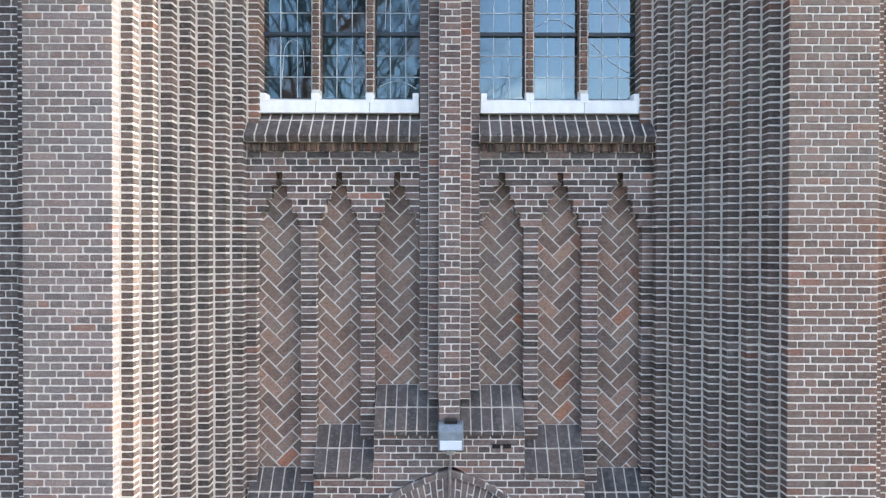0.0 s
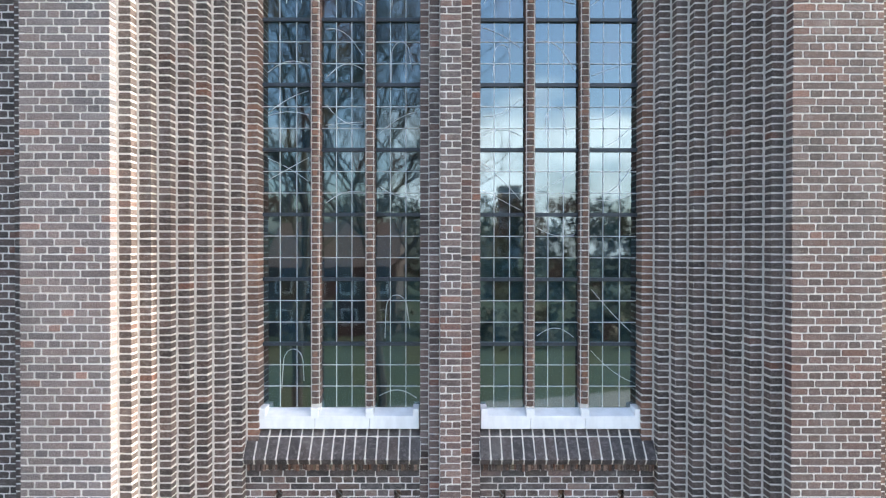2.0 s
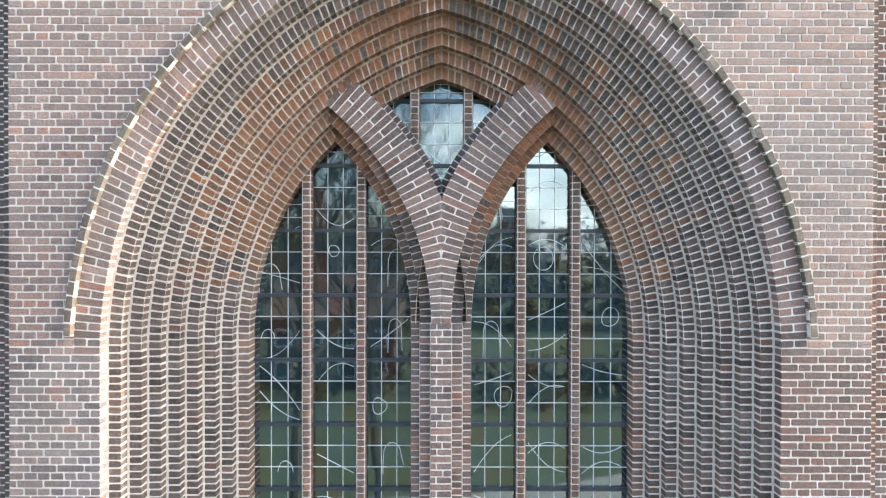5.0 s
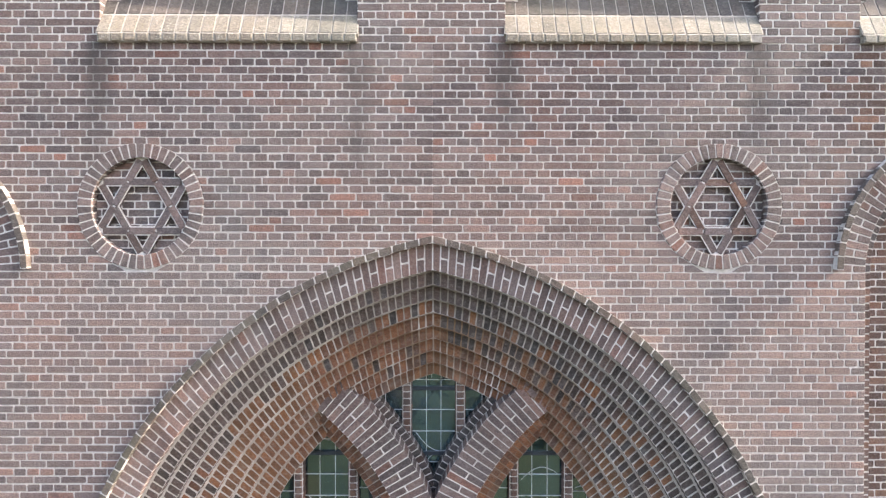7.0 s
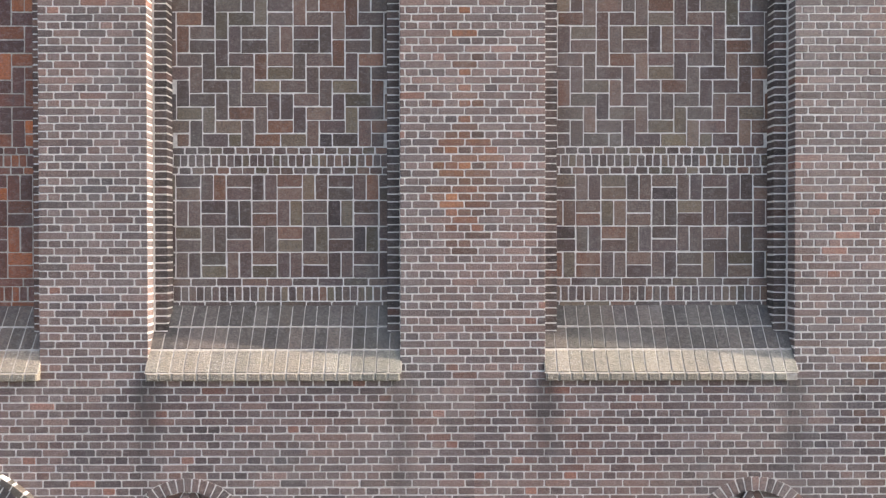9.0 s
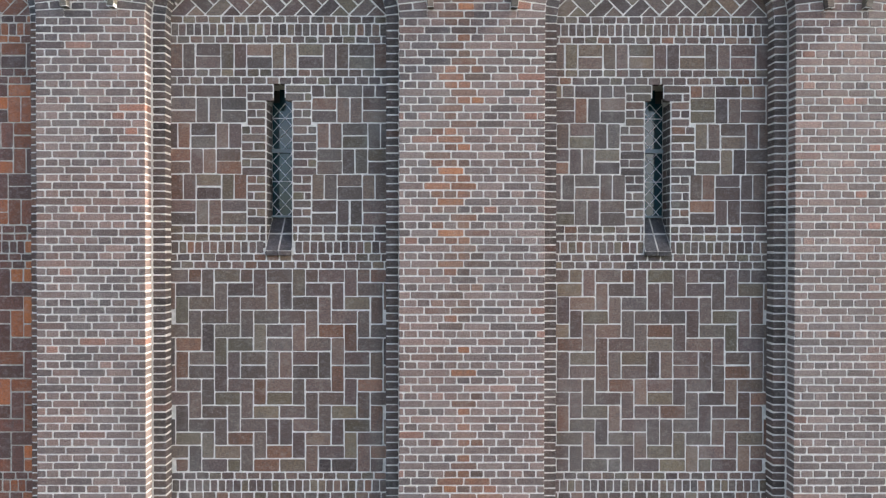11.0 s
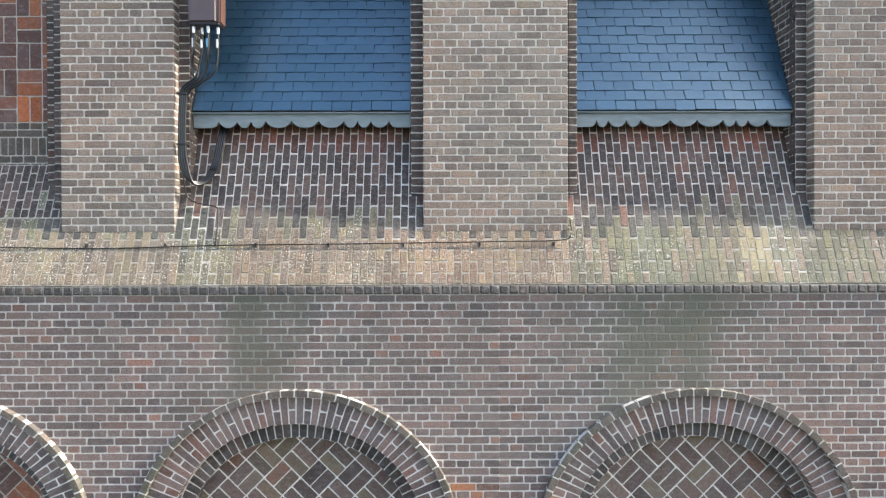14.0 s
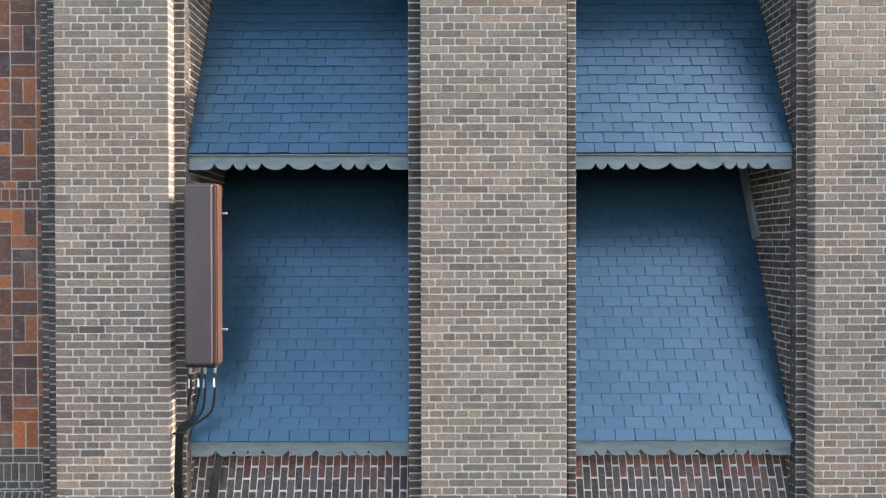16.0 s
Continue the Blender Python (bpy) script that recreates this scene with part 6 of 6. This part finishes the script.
def board_outline(x0, x1, z0, z1, cusps):
    """Straight top, bottom of hanging scallops between sharp notches."""
    w = x1 - x0
    pts = [(x0, z1), (x0, z0 + 0.004)]
    cs = [0.0, *cusps, 1.0]
    for i, (a, b) in enumerate(zip(cs[:-1], cs[1:])):
        for q in range(1, 9):
            f = q / 8
            x = x0 + w * (a + (b - a) * f)
            if i == 0 or i == len(cs) - 2:
                g = max(0.0, (f if i == 0 else 1 - f) * 4 - 3) ** 2
            else:
                g = abs(2 * f - 1) ** 2.6
            pts.append((x, z0 + 0.056 * g))
    pts[-1] = (x1, z0 + 0.004)
    pts.append((x1, z1))
    return pts


slate_mesh = {}


def slate(w, h, variant, parent, m):
    key = (round(w, 3), variant)
    if key not in slate_mesh:
        r = random.Random(int(w * 1000) * 7 + variant)
        c = 0.006
        j = [r.uniform(-0.002, 0.002) for _ in range(4)]
        bot = [(-w / 2 + c, -h / 2 + j[0]), (w / 2 - c, -h / 2 + j[1]), (w / 2, -h / 2 + c + j[1]), (w / 2, h / 2), (-w / 2, h / 2), (-w / 2, -h / 2 + c + j[0])]
        vs = [(x, y, 0.0075) for x, y in bot] + [(x, y, 0.0) for x, y in bot]
        fs = [tuple(range(6)), tuple(range(11, 5, -1))] + [(6 + i, 6 + (i + 1) % 6, (i + 1) % 6, i) for i in range(6)]
        me = bpy.data.meshes.new("slate")
        me.from_pydata(vs, [], fs)
        me.materials.append(M_SLATE)
        slate_mesh[key] = me
    ob = new("slate", slate_mesh[key])
    ob.parent = parent
    ob.matrix_basis = m


def louvre(x0, x1, zb, cusps, rows, seed, label):
    r = random.Random(seed)
    y0 = 0.305
    lv = tagged(new("slate_louvre"), label, "louvre", "belfry louvres")
    bm = bmesh.new()
    pts = board_outline(x0 + 0.004, x1 - 0.004, zb, zb + 0.118, cusps)
    f = [bm.verts.new((p[0], y0 + 0.012, p[1])) for p in pts]
    g = [bm.verts.new((p[0], y0 + 0.036, p[1])) for p in pts]
    bm.faces.new(f)
    bm.faces.new(g[::-1])
    for i in range(len(pts)):
        j = (i + 1) % len(pts)
        bm.faces.new((f[j], f[i], g[i], g[j]))
    bmesh.ops.recalc_face_normals(bm, faces=bm.faces)
    part("scalloped_board", bm, M_BOARD, lv, "grey-blue painted board with scalloped lower edge")
    extrude_profile("drip_strip", [(y0 - 0.012, zb + 0.116), (y0 + 0.03, zb + 0.116), (y0 + 0.03, zb + 0.137), (y0 - 0.012, zb + 0.130)], x0, x1, M_BOARD, lv, "", 0.003)
    d = V((math.cos(LSL), math.sin(LSL)))
    nn = V((-math.sin(LSL), math.cos(LSL)))
    p = V((y0 - 0.008, zb + 0.137))
    q = p + d * (rows * 0.098 + 0.1)
    extrude_profile("boarding", [tuple(p - nn * 0.012), tuple(q - nn * 0.012), tuple(q - nn * 0.05), tuple(p - nn * 0.05)], x0 + 0.002, x1 - 0.002, M_DARK, lv, "", 0)
    e, w0, hh = 0.098, 0.1705, 0.150
    for row in range(rows):
        off = (0.5 if row % 2 else 0.0) * w0 + r.uniform(-0.006, 0.006)
        x = x0 - off
        base = p + d * (row * e)
        tilt = 0.062
        while x < x1 - 0.012:
            a, b = max(x, x0 + 0.002) + 0.0042, min(x + w0, x1 - 0.002) - 0.0042
            if b - a > 0.02:
                t2 = LSL - tilt + r.uniform(-0.008, 0.008)
                dd, n2 = V((math.cos(t2), math.sin(t2))), V((-math.sin(t2), math.cos(t2)))
                c = base + dd * (hh / 2 - 0.004) + n2 * 0.008
                m = Matrix((((1, 0, 0, (a + b) / 2)), (0, dd[0], n2[0], c[0]), (0, dd[1], n2[1], c[1] + r.uniform(-0.003, 0.003)), (0, 0, 0, 1))) @ pose(0, 0, r.uniform(0, 0.003), 0, r.uniform(-1.1, 1.1), r.uniform(-0.5, 0.5))
                slate(round((b - a) / 0.004) * 0.004, hh, r.randint(0, 2), lv, m)
            x += w0
    return lv


for (a, b), cusps, tag in zip(LIN, CUSP, (0, 1)):
    louvre(a + 0.002, b - 0.002, 26.055, cusps, 26, 11 + tag, "sloping louvre of blue-grey slates with scalloped fascia board")
    louvre(a + 0.002, b - 0.002, 28.505, cusps, 17, 21 + tag, "upper sloping louvre of blue-grey slates with scalloped fascia board")
plank = tagged(new("louvre_plank"), "grey weathered plank beside the slates", "plank")
bm = bmesh.new()
bmesh.ops.create_cube(bm, size=1, matrix=Matrix.Translation((2.53, 1.02, 28.30)) @ Euler((radians(-21), 0, 0)).to_matrix().to_4x4() @ Matrix.Diagonal((0.035, 0.10, 0.82, 1)))
bmesh.ops.bevel(bm, geom=list(bm.edges), offset=0.004, segments=1, affect="EDGES")
part("board", bm, M_BOARD, plank)


# ---- fixtures ----
def tube(name, pts, r, mat, parent=None, label="", seg=8, smooth=6):
    """A round cable through points, rounded off between them."""
    P = [V(p, float) for p in pts]
    out = []
    for i in range(len(P) - 1):
        a, b, c2, d2 = P[max(i - 1, 0)], P[i], P[i + 1], P[min(i + 2, len(P) - 1)]
        for s in range(smooth):
            t = s / smooth
            out.append(0.5 * (2 * b + (c2 - a) * t + (2 * a - 5 * b + 4 * c2 - d2) * t * t + (3 * b - a - 3 * c2 + d2) * t ** 3))
    out.append(P[-1])
    vs, fs = [], []
    up = V((0.31, 0.2, 0.93))
    for i, p in enumerate(out):
        t = out[min(i + 1, len(out) - 1)] - out[max(i - 1, 0)]
        t = t / max(np.linalg.norm(t), 1e-9)
        u = np.cross(t, up)
        if np.linalg.norm(u) < 0.05:
            u = np.cross(t, V((1.0, 0, 0)))
        u /= np.linalg.norm(u)
        w = np.cross(t, u)
        for s in range(seg):
            an = 2 * math.pi * s / seg
            vs.append(p + r * (math.cos(an) * u + math.sin(an) * w))
    for i in range(len(out) - 1):
        for s in range(seg):
            fs.append((i * seg + s, i * seg + (s + 1) % seg, (i + 1) * seg + (s + 1) % seg, (i + 1) * seg + s))
    fs.append(tuple(range(seg))[::-1])
    fs.append(tuple((len(out) - 1) * seg + s for s in range(seg)))
    ob = link_mesh(name, vs, fs, mat, parent, label)
    for pl in ob.data.polygons:
        pl.use_smooth = True
    return ob


def block(name, x0, x1, y0, y1, z0, z1, mat, parent, label="", bev=0.01, seg=2):
    bm = bmesh.new()
    bmesh.ops.create_cube(bm, size=1, matrix=Matrix.Translation(((x0 + x1) / 2, (y0 + y1) / 2, (z0 + z1) / 2)) @ Matrix.Diagonal((x1 - x0, y1 - y0, z1 - z0, 1)))
    bmesh.ops.bevel(bm, geom=list(bm.edges), offset=bev, segments=seg, affect="EDGES")
    return part(name, bm, mat, parent, label)


ant = tagged(new("panel_antenna"), "tall brown panel antenna hanging beside the belfry louvres", "antenna")
block("shell", -2.552, -2.306, 0.09, 0.235, 26.875, 28.37, M_SHELL, ant, "matt brown-grey plastic shell", 0.022, 3)
# added strip: carries the sunlit tone of the shell's side, no separate cover
block("side_cover", -2.316, -2.282, 0.106, 0.233, 26.88, 28.365, M_SHELL_SUNLIT, ant, "reddish brown strip coloured as the shell's sunlit side", 0.010, 2)
block("rear_plate", -2.575, -2.32, 0.232, 0.262, 26.90, 28.34, M_CABLE, ant, "black rear plate", 0.006, 1)
block("end_cap", -2.546, -2.291, 0.095, 0.230, 26.860, 26.880, M_CABLE, ant, "", 0.006, 1)
for zb in (27.15, 28.12):
    block("bracket", -2.62, -2.40, 0.26, 0.30, zb, zb + 0.05, M_METAL, ant, "steel wall bracket", 0.004, 1)
    block("clamp", -2.286, -2.235, 0.20, 0.225, zb, zb + 0.018, M_METAL, ant, "small steel clamp", 0.003, 1)
for i, x in enumerate((-2.515, -2.455, -2.395, -2.325)):
    y = 0.13 + 0.03 * (i % 2)
    bm = bmesh.new()
    bmesh.ops.create_cone(bm, cap_ends=True, segments=10, radius1=0.012, radius2=0.015, depth=0.06, matrix=Matrix.Translation((x, y, 26.835)))
    con = part("connector", bm, M_METAL, ant, "bright metal cable connector")
    bm = bmesh.new()
    bmesh.ops.create_cone(bm, cap_ends=True, segments=10, radius1=0.013, radius2=0.013, depth=0.07, matrix=Matrix.Translation((x - 0.004, y, 26.725)))
    part("sleeve", bm, M_TAPE if i in (2,) else M_WHITE, con, "blue or white marking sleeve")
    xo = -2.64 + 0.016 * i
    tube("cable", [(x, y, 26.82), (x, y, 26.66), (x - 0.03, 0.16, 26.55 - 0.02 * i), (xo + 0.12, 0.15, 26.44 - 0.015 * i), (xo + 0.02, 0.15, 26.36 - 0.012 * i), (xo, 0.15, 26.22), (xo - 0.01, 0.15, 25.95), (xo - 0.005 + 0.004 * i, 0.15, 25.74), (xo + 0.06, 0.16, 25.595 - 0.012 * i), (xo + 0.15, 0.25, 25.60), (xo + 0.22, 0.30, 25.76), (xo + 0.245, 0.35, 25.96), (xo + 0.26, 0.44, 26.15)], 0.0105, M_CABLE, ant, "thick black cable")
for z in (26.30, 25.88):
    block("cable_clip", -2.665, -2.58, 0.130, 0.175, z, z + 0.018, M_CABLE, ant, "", 0.003, 1)

wire = tagged(new("lightning_wire"), "thin dark wire clipped along the brick slope", "wire")
zw = 25.035
pts = [(-5.4, slope_y(zw) - 0.009, zw - 0.02), (-4.2, slope_y(zw) - 0.009, zw + 0.0), (-3.3, slope_y(zw) - 0.009, zw - 0.012), (-2.2, slope_y(zw) - 0.009, zw + 0.012), (-1.1, slope_y(zw) - 0.009, zw + 0.02), (0.0, slope_y(zw) - 0.009, zw + 0.035), (0.52, slope_y(zw) - 0.009, zw + 0.045), (0.60, slope_y(zw) - 0.02, zw + 0.10), (0.618, 0.17, zw + 0.20), (0.62, 0.245, zw + 0.45), (0.62, 0.25, 27.0), (0.62, 0.25, 30.0)]
tube("wire", pts, 0.0045, M_CABLE, wire)
for x in (-3.4, -2.75, -2.0, -1.4, -0.78, -0.15, 0.46):
    block("clip", x - 0.007, x + 0.007, slope_y(zw) - 0.017, slope_y(zw) + 0.02, zw - 0.006, zw + 0.03, M_CABLE, wire, "", 0.004, 1)
tube("branch_wire", [(-2.33, slope_y(25.04) - 0.02, 25.04), (-2.335, slope_y(25.3) - 0.02, 25.3), (-2.37, slope_y(25.37) - 0.02, 25.37), (-2.56, 0.20, 25.42), (-2.62, 0.18, 25.55), (-2.62, 0.18, 26.0)], 0.006, M_CABLE, wire)
for z in (25.9, 26.6, 27.3, 28.0, 28.7, 29.4):
    block("clip", 0.605, 0.64, 0.238, 0.27, z, z + 0.03, M_CABLE, wire, "", 0.003, 1)

lamp = tagged(new("wall_floodlight"), "grey metal floodlight on a stem above the door gable", "floodlight")
prof = [(0.42, 3.10), (0.40, 3.16), (0.42, 3.28), (0.47, 3.335), (0.56, 3.345), (0.60, 3.30), (0.60, 3.12), (0.55, 3.09)]
extrude_profile("housing", prof, -0.105, 0.125, M_LAMP, lamp, "brushed grey lamp housing", 0.012)
block("front_glass", -0.088, 0.108, 0.394, 0.410, 3.115, 3.20, M_LAMPGLASS, lamp, "pale lamp glass", 0.005, 1)
block("cap", -0.05, 0.07, 0.46, 0.56, 3.335, 3.365, M_CABLE, lamp, "dark ventilation cap", 0.006, 1)
tube("stem", [(0.01, 0.55, 3.11), (0.012, 0.56, 3.0), (0.01, 0.585, 2.90), (0.01, 0.585, 2.80), (0.005, 0.61, 2.62)], 0.010, M_METAL, lamp, "thin conduit")
block("bracket", -0.03, 0.05, 0.55, 0.64, 3.02, 3.06, M_METAL, lamp, "", 0.005, 1)
vent = tagged(new("air_brick"), "small dark air vent in the gable bricks", "vent")
for x in (0.40, 0.50):
    block("slot", x, x + 0.075, 0.632, 0.66, 3.055, 3.095, M_CABLE, vent, "", 0.003, 1)

# ---- surroundings in front of the church, seen in the window glass ----
sh = Sheet()
sh.poly([(-400, -400, 0), (400, -400, 0), (400, 60, 0), (-400, 60, 0)])
sh.make("ground", M_GRASS, "green lawn in front of the church reaching the horizon", "lawn")
sh = Sheet()
sh.box(-40, 40, -13, 0.0, -0.1, 0.03)
sh.make("pavement", M_PAVE, "grey paved forecourt of the church", "pavement")


def bare_tree(x, y, h, seed):
    r = random.Random(seed)
    vs, fs = [], []

    def limb(a, d, L, rad, depth):
        n = 5 if depth < 3 else 3
        seg = (6, 6, 4, 3, 3)[depth]
        p, prev = a.copy(), None
        dd = d.normalized()
        for i in range(n + 1):
            rr = rad * (1 - 0.45 * i / n)
            u = dd.cross(Vector((0.3, 0.9, 0.2))).normalized()
            w = dd.cross(u)
            base = len(vs)
            for s in range(seg):
                an = 2 * math.pi * s / seg
                vs.append(p + u * (rr * math.cos(an)) + w * (rr * math.sin(an)))
            if prev is not None:
                for s in range(seg):
                    fs.append((prev + s, prev + (s + 1) % seg, base + (s + 1) % seg, base + s))
            prev = base
            if i < n:
                p = p + dd * (L / n)
                dd = (dd + Vector((r.uniform(-0.16, 0.16), r.uniform(-0.16, 0.16), r.uniform(-0.05, 0.12)))).normalized()
            if depth < 4 and i >= (2 if depth == 0 else 1):
                for _ in range(2 if depth < 3 else 1):
                    a2 = r.uniform(0, 6.3)
                    out = Vector((math.cos(a2), math.sin(a2), r.uniform(0.2, 0.9)))
                    limb(p, dd * 0.55 + out, L * r.uniform(0.45, 0.66), rr * 0.55, depth + 1)

    limb(Vector((x, y, -0.05)), Vector((0.0, 0, 1)), h * 0.5, h * 0.0105, 0)
    tree = tagged(new("bare_tree"), "leafless winter tree with fine spreading branches", "tree", "trees before the church")
    link_mesh("branches", vs, fs, M_BARK, tree)


bare_tree(-2.6, -19, 21, 3)
bare_tree(-6.4, -20, 24, 5)
sh = Sheet()
for u in range(12):
    x0, x1, y0, y1 = -6 + 3.4 * u, -6 + 3.4 * (u + 1), -19 - 0.16 * u * u, -19 - 0.16 * (u + 1) ** 2
    sh.poly([(x0, y0, 0.012), (x1, y1, 0.012), (x1 + 0.6, y1 - 4.2, 0.012), (x0 + 0.6, y0 - 4.2, 0.012)])
sh.make("pavement_path", M_PATH, "pale grey footpath curving across the lawn", "path")


def house(x0, x1, y0, y1, h, hr):
    hs = tagged(new("house"), "red-brown brick house with tiled gable roof", "house", "houses across the lawn")
    block("wall", x0, x1, y0, y1, 0, h, M_HOUSE, hs, "", 0.02, 1)
    bm = bmesh.new()
    ym = (y0 + y1) / 2
    q = [(x0 - 0.3, y0 - 0.4, h), (x1 + 0.3, y0 - 0.4, h), (x1 + 0.3, y1 + 0.4, h), (x0 - 0.3, y1 + 0.4, h), (x0 - 0.3, ym, hr), (x1 + 0.3, ym, hr)]
    vv = [bm.verts.new(p) for p in q]
    for f in ((0, 1, 5, 4), (2, 3, 4, 5), (0, 4, 3), (1, 2, 5), (0, 3, 2, 1)):
        bm.faces.new([vv[i] for i in f])
    part("roof", bm, M_TILE, hs)
    n = int((x1 - x0) / 2.6)
    for i in range(n):
        for zf in (1.0, 3.7):
            if zf + 1.5 < h:
                xc = x0 + (x1 - x0) * (i + 0.5) / n
                w = block("window", xc - 0.7, xc + 0.7, y1 - 0.05, y1 + 0.04, zf, zf + 1.4, M_WHITE, hs, "white window frame", 0.02, 1)
                block("pane", xc - 0.6, xc + 0.6, y1 + 0.03, y1 + 0.06, zf + 0.1, zf + 1.3, M_PANE, w, "", 0.01, 1)


def far_woods(name, x0, x1, y, h, n, seed):
    """Bushes and treetops in a ragged row."""
    r = random.Random(seed)
    vs, fs = [], []
    for i in range(n):
        cx, cy, rr = r.uniform(x0, x1), y + r.uniform(-5, 5), r.uniform(1.0, 2.4)
        cz = r.uniform(0.4, h)
        for _ in range(26):
            q = V((r.gauss(0, 1), r.gauss(0, 1), r.gauss(0, 1)))
            q = V((cx, cy, max(cz, rr * 0.6))) + q / np.linalg.norm(q) * rr * r.uniform(0.6, 1.05)
            t1 = V((r.uniform(-1, 1), r.uniform(-1, 1), r.uniform(-1, 1))) * 0.8
            t2 = V((r.uniform(-1, 1), r.uniform(-1, 1), r.uniform(-1, 1))) * 0.8
            b = len(vs)
            vs.extend([tuple(q), tuple(q + t1), tuple(q + t2)])
            fs.append((b, b + 1, b + 2))
    tagged(link_mesh(name, vs, fs, M_LEAF), "dark winter trees and shrubs in a far row", "woods", kind="stuff")


far_woods("far_woods", -80, 110, -86, 14.5, 1300, 4)
far_woods("shrubs", -20, 45, -44, 1.6, 120, 6)
house(-34, -18, -48, -38, 6.2, 10.5)
house(-15, -4, -56, -46, 6.0, 10)
house(34, 48, -75, -64, 6.0, 10)
flats = tagged(new("apartment_building"), "tall grey apartment block far behind the trees", "building")
block("wall", 12.5, 16.5, -132, -124, 0, 20.0, M_BOARD, flats, "", 0.05, 1)
block("roof", 12.2, 16.8, -132.3, -123.7, 20.0, 20.4, M_PAVE, flats, "", 0.05, 1)
for zf in range(6):
    for xf in range(2):
        block("window", 12.9 + 1.9 * xf, 14.2 + 1.9 * xf, -124.03, -123.96, 1.2 + 2.9 * zf, 2.7 + 2.9 * zf, M_PANE, flats, "", 0.02, 1)
